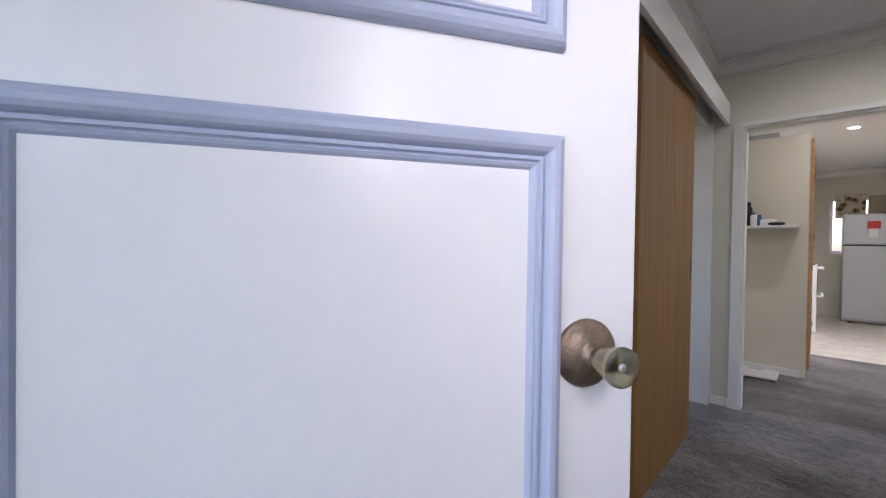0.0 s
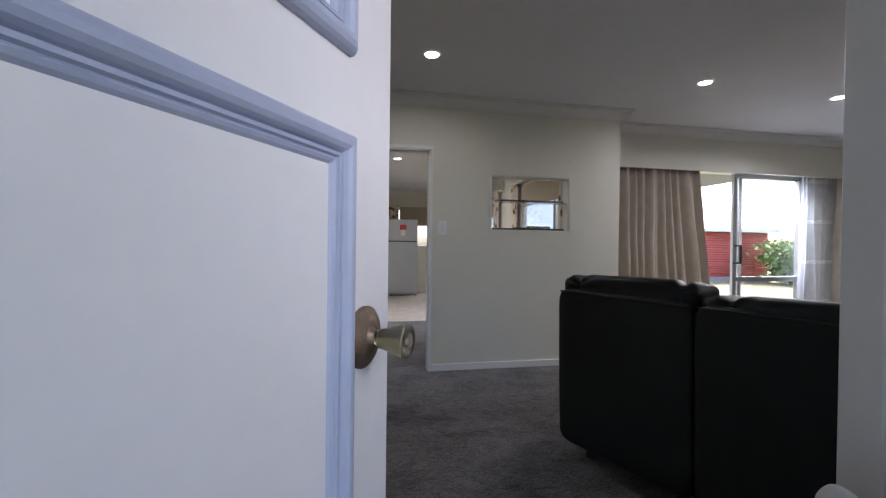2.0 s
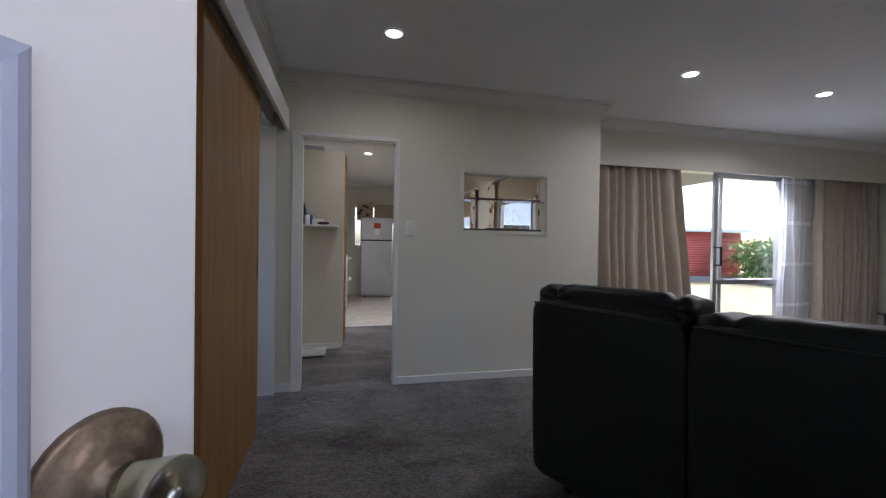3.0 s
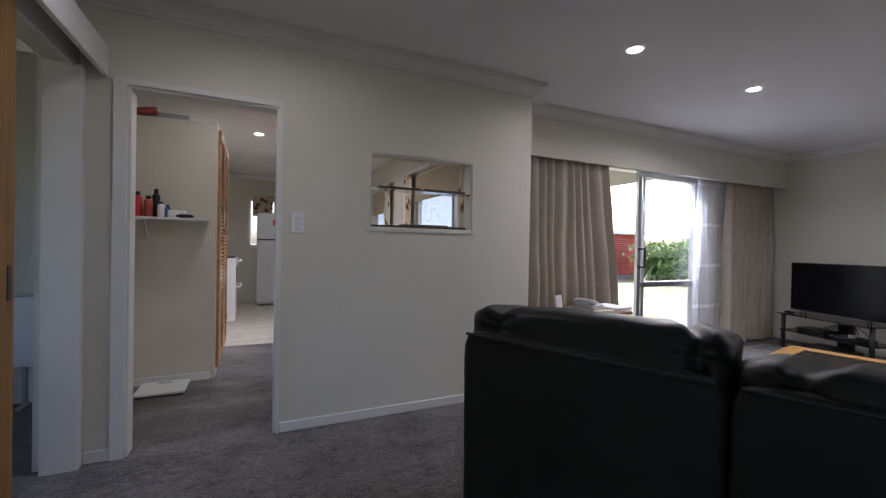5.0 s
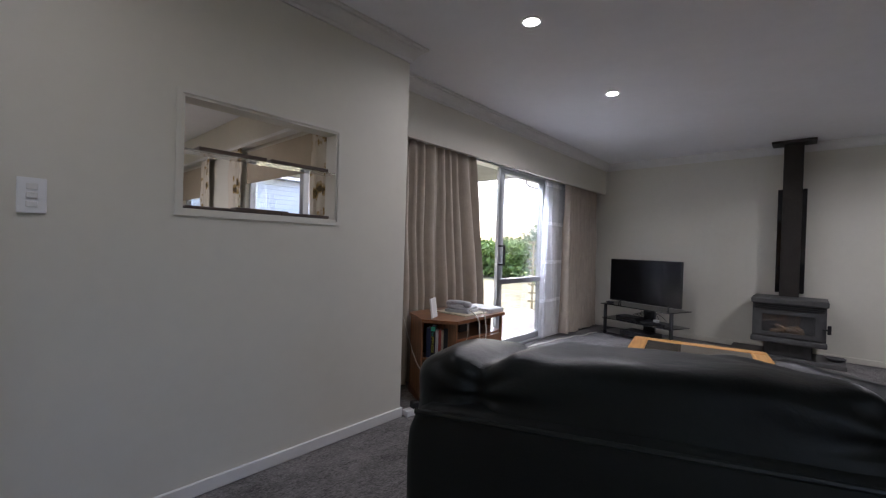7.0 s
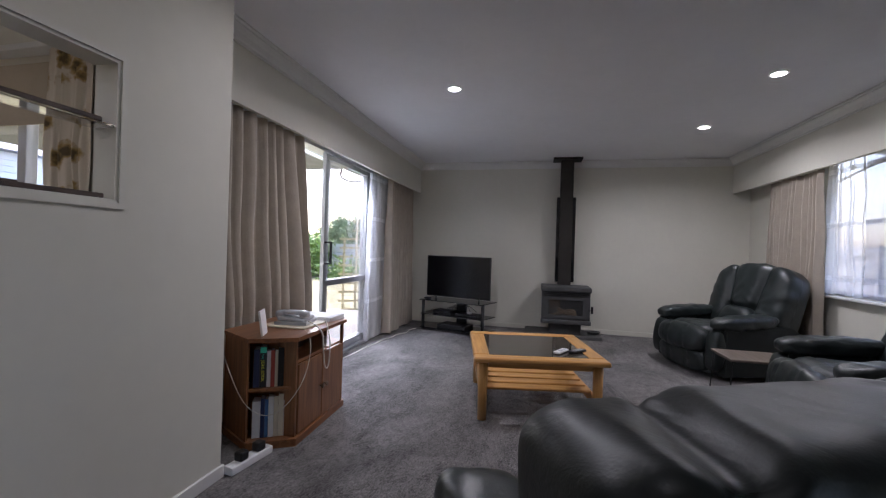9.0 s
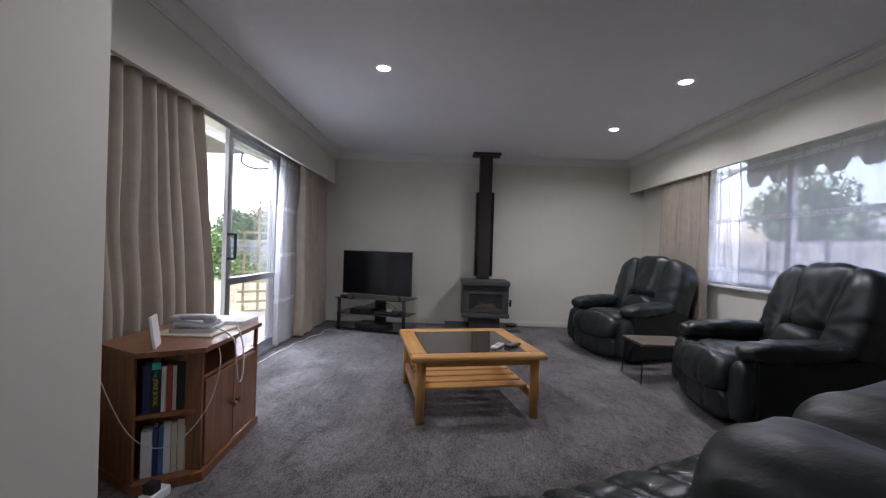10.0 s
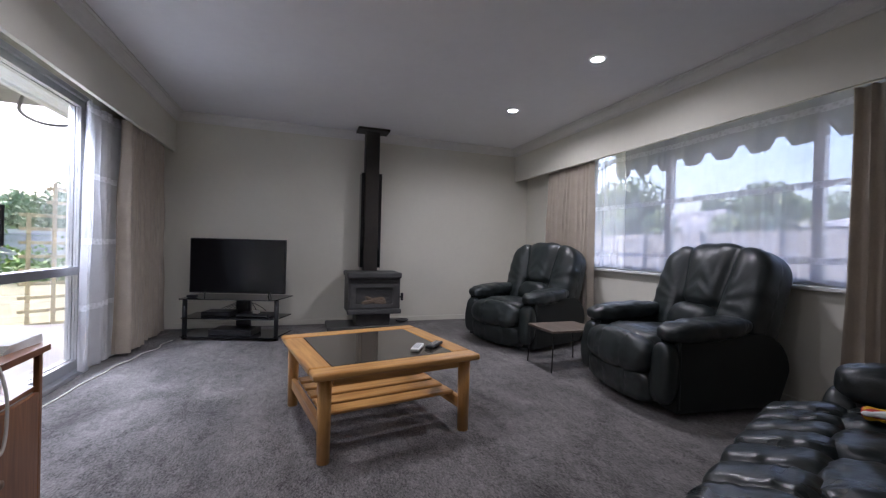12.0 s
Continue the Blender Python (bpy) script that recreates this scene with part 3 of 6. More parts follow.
def skirting(name, x0, y0, x1, y1, paint="trim"):
    bm = rbox(x0, y0, 0.0, x1, y1, 0.062, 0.004, 1)
    structure(name, bm, M[paint], "low white painted skirting board" if paint == "trim" else "low skirting board painted like the wall", "skirting")


skirting("baseboard_niche", 0.545, 4.066, 2.362, 4.08)
skirting("baseboard_return", 2.35, 4.08, 2.362, 4.6)
skirting("baseboard_niche_west", -0.372, 4.066, -0.262, 4.08)
skirting("baseboard_east", 6.706, 0.0, 6.72, 4.6, "wall")
skirting("baseboard_south", 1.04, 0.0, 6.7, 0.014, "wall")
skirting("baseboard_west", -0.42, 0.6, -0.406, 2.5)

# doorway trim to the kitchen
bm = bmesh.new()
for x0, x1 in ((-0.262, -0.205), (0.527, 0.543)):
    box(bm, x0, 4.062, 0, x1, 4.08, 1.965)
    box(bm, x0, 4.18, 0, x1, 4.198, 1.965)
box(bm, -0.205, 4.062, 1.935, 0.527, 4.08, 1.965)
box(bm, -0.205, 4.18, 1.935, 0.527, 4.198, 1.965)
box(bm, -0.205, 4.08, 0, -0.19, 4.18, 1.935)
box(bm, 0.512, 4.08, 0, 0.527, 4.18, 1.935)
box(bm, -0.19, 4.08, 1.92, 0.512, 4.18, 1.935)
structure("door_frame_kitchen", bm, M["trim"], "white gloss architrave round the kitchen doorway", "door frame")
# jamb of the sliding door opening
bm = bmesh.new()
box(bm, -0.52, 4.02, 0, -0.372, 4.04, 1.98)
box(bm, -0.416, 4.04, 0, -0.372, 4.066, 1.98)
structure("door_frame_slider", bm, M["trim"], "white painted jamb of the sliding door opening", "door frame")

# hatch frame
bm = bmesh.new()
for y0, y1 in ((4.073, 4.08), (4.18, 4.187)):
    box(bm, 1.05, y0, 1.22, 1.07, y1, 1.755)
    box(bm, 1.83, y0, 1.22, 1.85, y1, 1.755)
    box(bm, 1.07, y0, 1.735, 1.83, y1, 1.755)
    box(bm, 1.07, y0, 1.22, 1.83, y1, 1.24)
box(bm, 1.07, 4.08, 1.24, 1.082, 4.18, 1.735)
box(bm, 1.818, 4.08, 1.24, 1.83, 4.18, 1.735)
box(bm, 1.082, 4.08, 1.24, 1.818, 4.18, 1.252)
box(bm, 1.082, 4.08, 1.723, 1.818, 4.18, 1.735)
structure("window_frame_hatch", bm, M["hatch"], "white timber frame lining the display hatch", "hatch frame")
bm = rbox(1.084, 4.085, 1.50, 1.816, 4.178, 1.508, 0.001, 1)
gs = single("glass_shelf", bm, M["clear"], "clear glass shelf across the display hatch", "shelf")
for x0, x1 in ((1.14, 1.44), (1.46, 1.78)):
    single("display_board", rbox(x0, 4.09, 1.509, x1, 4.17, 1.526, 0.003, 1), M["slate"], "dark flat board lying on the glass shelf", "board", "hatch boards")
for x0, x1, d in ((1.09, 1.34, 0.0), (1.30, 1.56, 0.012), (1.52, 1.79, 0.004)):
    single("display_board", rbox(x0, 4.084 + d, 1.253, x1, 4.165, 1.266 + d * 0.8, 0.003, 1), M["slate"], "dark flat board lying on the hatch sill", "board", "hatch boards")

# partition by the entry: posts, rails and patterned panes
part_frame = thing("glazed_partition", "white painted timber screen with two patterned glass panes", "partition", kind="structure")
for y0, y1, n in ((1.16, 1.24, "post"), (0.56, 0.60, "post")):
    part(n, rbox(0.94, y0, 0, 1.03, y1, H, 0.004, 1), M["trim"], part_frame)
for z0, z1 in ((0.10, 0.16), (1.115, 1.16), (2.2, 2.28)):
    part("rail", rbox(0.95, 0.6, z0, 1.02, 1.16, z1, 0.004, 1), M["trim"], part_frame)
part("base_panel", rbox(0.965, 0.6, 0, 1.005, 1.16, 0.10, 0.002, 1), M["trim"], part_frame)
part("head_panel", rbox(0.965, 0.6, 2.28, 1.005, 1.16, H, 0.002, 1), M["trim"], part_frame)
for z0, z1 in ((0.16, 1.115), (1.16, 2.2)):
    part("pane", rbox(0.981, 0.6, z0, 0.989, 1.16, z1, 0.001, 1), M["obscure"], part_frame, "patterned obscure glass pane")
    bm = bmesh.new()
    for y0, y1, q0, q1 in ((0.6, 0.62, z0, z1), (1.14, 1.16, z0, z1), (0.62, 1.14, z0, z0 + 0.018), (0.62, 1.14, z1 - 0.018, z1)):
        box(bm, 0.965, y0, q0, 0.979, y1, q1)
    part("glazing_bead", bm, M["trim"], part_frame)

# entry frame: white jamb, bronze aluminium post, strike plate, sidelight
bm = bmesh.new()
box(bm, -0.455, 0.40, 0, -0.418, 0.58, 2.06)
box(bm, 0.418, 0.40, 0, 0.455, 0.58, 2.06)
box(bm, -0.418, 0.40, 2.03, 0.418, 0.58, 2.06)
box(bm, -0.418, 0.42, -0.01, 0.418, 0.58, 0.006)
structure("door_frame_entry", bm, M["trim"], "white painted front door jamb with chipped strike", "door frame")
sl = thing("sidelight_window", "bronze aluminium sidelight with patterned obscure glass", "window", kind="structure")
for x0, x1, y0, y1 in ((0.457, 0.505, 0.33, 0.43), (0.505, 0.535, 0.36, 0.43), (0.895, 0.935, 0.36, 0.43)):
    part("post", rbox(x0, y0, 0, x1, y1, 2.1, 0.004, 1), M["bronze"], sl)
part("seal", rbox(0.506, 0.345, 0, 0.512, 0.36, 2.1, 0.001, 1), M["black"], sl, "black rubber weather seal")
part("pane", rbox(0.535, 0.39, 0.08, 0.895, 0.396, 2.06, 0.001, 1), M["obscure"], sl, "patterned obscure glass pane")
part("strike_plate", rbox(0.514, 0.35, 1.06, 0.53, 0.357, 1.2, 0.002, 1), M["steel"], sl, "bent steel strike plate")
st = thing("warning_sticker", "yellow alarm sticker on the obscure glass", "sticker")
part("backing", rbox(0.55, 0.384, 1.44, 0.65, 0.388, 1.52, 0.001, 1), M["yellow"], st)
for z, w in ((1.505, 0.04), (1.494, 0.045), (1.455, 0.05), (1.448, 0.04)):
    part("text_bar", rbox(0.555, 0.3825, z, 0.555 + w, 0.3838, z + 0.006, 0.0003, 1), M["ink"], st)
bm = bmesh.new()
for i in range(24):
    a, b = 2 * math.pi * i / 24, 2 * math.pi * (i + 1) / 24
    tube(bm, (0.628 + 0.018 * math.cos(a), 0.383, 1.483 + 0.018 * math.sin(a)), (0.628 + 0.018 * math.cos(b), 0.383, 1.483 + 0.018 * math.sin(b)), 0.002, seg=6)
tube(bm, (0.615, 0.383, 1.496), (0.641, 0.383, 1.470), 0.002, seg=6)
part("symbol", bm, M["redink"], st)

# sliding glass door
sd = thing("sliding_glass_door", "aluminium sliding door slid open behind its fixed pane", "door", kind="structure")
for n, b in (("frame_side", (2.9, 4.6, 0, 2.94, 4.72, 2.02)), ("frame_side", (5.22, 4.6, 0, 5.26, 4.72, 2.02)), ("frame_head", (2.94, 4.6, 1.985, 5.22, 4.72, 2.02)),
             ("track", (2.94, 4.57, 0, 5.22, 4.74, 0.03))):
    part(n, rbox(*b, 0.003, 1), M["alu"], sd)
for x0, x1, y0, y1, nm in ((4.20, 5.20, 4.62, 4.655, "sliding_leaf"), (4.32, 5.22, 4.67, 4.705, "fixed_leaf")):
    bm = bmesh.new()
    for b in ((x0, y0, 0.03, x0 + 0.05, y1, 1.985), (x1 - 0.05, y0, 0.03, x1, y1, 1.985), (x0 + 0.05, y0, 1.935, x1 - 0.05, y1, 1.985),
              (x0 + 0.05, y0, 0.03, x1 - 0.05, y1, 0.10), (x0 + 0.05, y0, 0.72, x1 - 0.05, y1, 0.775)):
        box(bm, *b)
    leaf = part(nm, bm, M["alu"], sd)
    for z0, z1 in ((0.10, 0.72), (0.775, 1.935)):
        g = part("pane", rbox(x0 + 0.05, (y0 + y1) / 2 - 0.003, z0, x1 - 0.05, (y0 + y1) / 2 + 0.003, z1, 0.001, 1), M["clear"], leaf)
        g.visible_shadow = False
bm = merge(rbox(4.205, 4.59, 0.93, 4.245, 4.62, 0.95, 0.003), rbox(4.205, 4.59, 1.13, 4.245, 4.62, 1.15, 0.003), rbox(4.262, 4.575, 0.93, 4.282, 4.595, 1.15, 0.004),
           rbox(4.205, 4.575, 0.93, 4.282, 4.592, 0.948, 0.003), rbox(4.205, 4.575, 1.132, 4.282, 4.592, 1.15, 0.003))
part("pull_handle", bm, M["black"], sd, "black pull handle")


def framed_window(name, label, axis, c, a0, a1, z0, z1, mullions, depth=0.06):
    w = thing(name, label, "window", kind="structure")

    def bar(n, u0, u1, q0, q1, d0=0.0, d1=None):
        d1 = depth if d1 is None else d1
        b = (u0, c + d0, q0, u1, c + d1, q1) if axis == "x" else (c + d0, u0, q0, c + d1, u1, q1)
        return part(n, rbox(*b, 0.003, 1), M["alu"], w)
    bar("window_frame", a0, a0 + 0.04, z0, z1)
    bar("window_frame", a1 - 0.04, a1, z0, z1)
    bar("window_frame", a0 + 0.04, a1 - 0.04, z0, z0 + 0.04)
    bar("window_frame", a0 + 0.04, a1 - 0.04, z1 - 0.04, z1)
    edges = [a0 + 0.04, *mullions, a1 - 0.04]
    for x in mullions:
        bar("mullion", x - 0.03, x + 0.03, z0 + 0.04, z1 - 0.04)
    for u0, u1 in zip(edges, edges[1:]):
        b = (u0, c + depth / 2 - 0.003, z0 + 0.04, u1, c + depth / 2 + 0.003, z1 - 0.04) if axis == "x" else (c + depth / 2 - 0.003, u0, z0 + 0.04, c + depth / 2 + 0.003, u1, z1 - 0.04)
        g = part("pane", rbox(*b, 0.001, 1), M["clear"], w)
        g.visible_shadow = False
    return w


framed_window("window_front", "long aluminium window with two mullions", "x", -0.13, 2.2, 5.4, 0.8, 2.08, (3.2, 4.35))
framed_window("window_dining", "aluminium dining window with a tan blind", "y", 2.28, 4.98, 6.35, 0.95, 1.97, (5.3,))
framed_window("window_kitchen_side", "small aluminium kitchen side window", "y", 2.28, 7.45, 8.35, 0.95, 1.97, ())
framed_window("window_kitchen", "kitchen window behind the fridge", "x", 10.03, 0.3, 1.9, 1.05, 1.95, (1.1,))
single("window_sill", rbox(2.15, -0.02, 0.775, 5.45, 0.05, 0.8, 0.005), M["trim"], "white painted front window sill", "sill", kind="structure")

# porch, ground
bm = bmesh.new()
bmesh.ops.create_grid(bm, x_segments=80, y_segments=80, size=300)
for v in bm.verts:
    v.co.z = -0.16
structure("ground", bm, M["lawn"], "patchy dry pale lawn reaching the fences", "lawn")
structure("pavement_patio", rbox(2.5, 4.76, -0.2, 7.5, 6.3, -0.04, 0.01, 1), M["concrete"], "pale concrete patio outside the sliding door", "patio")
structure("pavement_porch", rbox(-1.0, -1.6, -0.2, 0.93, 0.42, -0.02, 0.01, 1), M["concrete"], "pale concrete front porch", "porch")
structure("road", rbox(-60, -16.5, -0.2, 80, -10.5, -0.145, 0.01, 1), M["asphalt"], "grey asphalt street beyond the front garden", "street")
bm = bmesh.new()
box(bm, 2.36, 4.75, 2.25, 7.6, 5.4, 2.29)
box(bm, 2.36, 5.4, 2.22, 7.6, 5.44, 2.4)
box(bm, -3.0, -0.85, 2.42, 7.6, -0.15, 2.46)
# Unseen porch roof and side walls, added to shade the front door.
box(bm, -1.6, -2.6, 2.42, 1.85, -0.85, 2.46)
box(bm, -1.6, -2.2, -0.02, -1.5, 0.43, 2.42)
box(bm, 1.75, -2.6, -0.16, 1.85, -0.85, 2.42)
structure("roof_eaves", bm, M["board"], "white painted soffit and fascia, with unseen porch roof and walls added for shade", "eaves")
bm = bmesh.new()
box(bm, -3.2, -0.9, 2.52, 7.6, 10.6, 2.62)
structure("roof", bm, M["roof"], "grey house roof", "roof")

# ---- front door ----
DOOR = pose(-0.415, 0.51, 0, 0, 0, 59)
door = thing("front_door", "white panelled front door with blue-grey mouldings standing open", "door", DOOR)
DW = 0.82
bm = rbox(0, 0.0, 0.012, DW, 0.04, 2.02, 0.003, 2)
part("leaf", bm, M["door"], door)


def moulding(x0, z0, x1, z1):
    """A mitred picture-frame moulding standing proud of the door face; x0.. is its outer edge."""
    prof = [(0, 0), (0, 0.005), (0.002, 0.011), (0.006, 0.016), (0.012, 0.019), (0.018, 0.0185), (0.023, 0.015), (0.026, 0.010), (0.0275, 0.006), (0.029, 0.006), (0.030, 0.0095), (0.033, 0.0095), (0.0345, 0.005), (0.036, 0.0045), (0.0375, 0.006), (0.041, 0.004), (0.044, 0)]
    bm = bmesh.new()
    loops = []
    for d, h in prof:
        loops.append([bm.verts.new(v) for v in ((x0 + d, -h, z0 + d), (x1 - d, -h, z0 + d), (x1 - d, -h, z1 - d), (x0 + d, -h, z1 - d))])
    for a, b in zip(loops, loops[1:]):
        for i in range(4):
            bm.faces.new((a[i], a[(i + 1) % 4], b[(i + 1) % 4], b[i]))
    return bm


part("panel_moulding", moulding(0.116, 0.22, 0.704, 1.244), M["mould"], door, "blue-grey painted panel moulding")
part("panel_moulding", moulding(0.116, 1.348, 0.704, 1.90), M["mould"], door, "blue-grey painted panel moulding")
KN = Matrix.Translation((0.745, 0, 0.971)) @ pose(0, 0, 0, 90)
knob = part("knob_rose", soft(lathe([(0.044, 0), (0.044, 0.003), (0.040, 0.006), (0.034, 0.006), (0.029, 0.010), (0.018, 0.013), (0.011, 0.014), (0.010, 0.024), (0.001, 0.025)], 32, KN)),
            M["brass"], door, "tarnished brass rose")
part("knob", soft(lathe([(0.010, 0.022), (0.013, 0.026), (0.016, 0.040), (0.021, 0.056), (0.0235, 0.066), (0.023, 0.070), (0.015, 0.0695), (0.006, 0.067), (0.001, 0.067)], 32, KN)),
     M["acrylic"], knob, "clear amber acrylic knob")
part("knob_pin", soft(lathe([(0.005, 0.0675), (0.005, 0.069), (0.003, 0.0705), (0.0005, 0.071)], 16, KN)), M["steel"], knob, "small chrome pin")

# ---- sliding timber door ----
s = thing("sliding_door", "honey-stained flush plywood sliding door, partly open", "door")
part("leaf", rbox(-0.395, 2.42, 0.012, -0.36, 3.385, 1.985, 0.003, 1), M["slider"], s)
part("finger_pull", rbox(-0.3605, 3.335, 0.92, -0.357, 3.36, 1.04, 0.001, 1), M["black"], s, "recessed black finger pull")

# ---- curtains ----
single("curtain", folds(2.5, 3.6, 0.02, 1.97, 10, 0.066, 2.46, 3.8, 1.0), M["curtain"], "beige pleated full-length curtain beside the sliding door", "curtain", "living room curtains", m=pose(0, 4.515, 0))
single("curtain", folds(5.55, 6.48, 0.03, 1.97, 11, 0.06, 5.5, 6.5, 2.0), M["curtain"], "beige pleated full-length curtain beside the sliding door", "curtain", "living room curtains", m=pose(0, 4.49, 0))
single("curtain", folds(5.1, 5.95, 0.05, 1.95, 10, 0.055, 5.1, 6.0, 3.0), M["curtain"], "beige pleated curtain beside the front window", "curtain", "living room curtains", m=pose(0, 0.125, 0))
single("curtain", folds(2.15, 2.92, 0.05, 1.95, 8, 0.055, 2.12, 2.93, 4.0), M["curtain"], "beige pleated curtain beside the front window", "curtain", "living room curtains", m=pose(0, 0.125, 0))
single("net_curtain", folds(5.08, 5.75, 0.03, 1.97, 7, 0.03, 5.05, 5.75, 5.0), M["net"], "white net curtain gathered beside the sliding door", "net curtain", m=pose(0, 4.555, 0))
single("net_curtain", folds(2.6, 4.78, 0.82, 2.16, 12, 0.012, 2.6, 4.78, 6.0), M["net_light"], "white sheer net across the front window", "net curtain", m=pose(0, 0.03, 0))
single("net_curtain", folds(4.76, 5.2, 0.82, 2.16, 7, 0.02, 4.72, 5.2, 7.0), M["net"], "white net bunched at the end of the front window", "net curtain", m=pose(0, 0.05, 0))


# ---- seating ----
def soft_edge(bm, r):
    bmesh.ops.bevel(bm, geom=[e for e in bm.edges if len(e.link_faces) == 2 and e.calc_face_angle(0) > 0.7], offset=r, segments=3, profile=0.5, affect="EDGES")
    return bm


def recliner(m, label):
    """Reclining armchair, seat facing +y, about 0.9 wide, 0.95 deep, 1.0 high."""
    c = thing("armchair", label, "armchair", m, "recliner armchairs")
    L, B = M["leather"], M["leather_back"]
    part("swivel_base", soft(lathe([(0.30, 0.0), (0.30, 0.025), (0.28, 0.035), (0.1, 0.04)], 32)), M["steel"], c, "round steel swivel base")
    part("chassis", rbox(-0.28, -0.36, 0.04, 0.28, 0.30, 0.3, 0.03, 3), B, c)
    part("seat", seam(cushion(0.56, 0.62, 0.22, None, 24, 3.6, 0.016, 7, 1.3), lambda q: q.y - 0.16, 0.012, 0.02, 0.009, pose(0, 0.15, 0.37, 3)), L, c)
    part("footrest_upper", seam(cushion(0.63, 0.19, 0.26, None, 28, 2.8, 0.010, 7, 4.1), lambda q: abs(q.x) - 0.11, 0.008, 0.012, 0.010, pose(0, 0.455, 0.335, 10)), L, c)
    part("footrest_lower", seam(cushion(0.64, 0.15, 0.23, None, 28, 3.4, 0.010, 7, 7.7), lambda q: abs(q.x) - 0.12, 0.008, 0.012, 0.010, pose(0, 0.44, 0.155, -6)), L, c)
    flank = [(-0.36, 0.05), (0.39, 0.05), (0.39, 0.50)] + [(-0.20 - 0.24 * math.sin(k * math.pi / 14), 0.26 + 0.24 * math.cos(k * math.pi / 14)) for k in range(8)]
    turn = Matrix(((0, 0, 1, 0), (1, 0, 0, 0), (0, 1, 0, 0), (0, 0, 0, 1)))
    for s in (-1, 1):
        arm = part("arm_panel", soft_edge(prism(flank, s * 0.375 - 0.068, s * 0.375 + 0.068, turn), 0.016), B, c)
        part("arm_pad", cushion(0.21, 0.62, 0.135, pose(s * 0.37, 0.14, 0.525, -4), 30, 3.0, 0.018, 15, 2.0 + s), L, arm)
        part("arm_front", cushion(0.16, 0.12, 0.36, pose(s * 0.37, 0.42, 0.27, 4), 14, 3.2, 0.008, 9, 5 + s), L, arm)
        edge = bmesh.new()
        tube(edge, (s * 0.443, 0.375, 0.07), (s * 0.443, 0.375, 0.47), 0.005, seg=8)
        part("piping", edge, L, arm)
    lean = pose(0, -0.21, 0.36, 18)

    def arch(bm):
        for v in bm.verts:
            if v.co.z > 0.4:
                v.co.z -= 0.2 * v.co.x * v.co.x * min(1.0, (v.co.z - 0.4) / 0.25)
        bm.transform(lean)
        return bm
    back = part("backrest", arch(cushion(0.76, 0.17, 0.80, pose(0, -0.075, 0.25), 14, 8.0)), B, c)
    pad = cushion(0.88, 0.33, 0.74, None, 54, 4.6, 0.005, 6, 3.0)
    split = lambda q: abs(q.x) - (0.165 + 0.10 * q.z)
    pad.normal_update()
    for v in pad.verts:
        if v.co.y > -0.08 or v.co.z > 0.3:
            d, fade = split(v.co), min(1.0, max(0.0, (0.46 - v.co.z) / 0.30)) * 0.8 + 0.2
            v.co -= v.normal * fade * (0.042 * math.exp(-(d / 0.058) ** 2) + 0.016 * math.exp(-(d / 0.022) ** 2))
    pad = seam(pad, lambda q: q.z + 0.12 - 0.4 * q.x * q.x if abs(q.x) < 0.17 and q.y > 0 else 1.0, 0.035, 0.035, 0.0)
    for v in pad.verts:
        ray = math.atan2(v.co.z + 0.10, abs(abs(v.co.x) - 0.16) + 0.05)
        v.co += v.normal * 0.003 * math.sin(ray * 16 + 3 * noise.noise(v.co * 4)) * min(1.0, abs(abs(v.co.x) - 0.16) * 9) * (1 if v.co.y > 0 else 0)
    part("back_cushion", arch(seam(pad, lambda q: 1.0, 0, 0.01, 0, pose(0, 0.0, 0.35))), L, back)
    part("lumbar", arch(cushion(0.37, 0.24, 0.25, pose(0, 0.10, 0.12), 22, 2.8, 0.018, 9, 12.0)), L, back)
    return c


recliner(pose(5.34, 0.80, 0, 0, 0, 20), "dark green leather recliner armchair beside the stove wall")
recliner(pose(3.67, 0.57, 0, 0, 0, -6), "dark green leather recliner armchair below the front window")


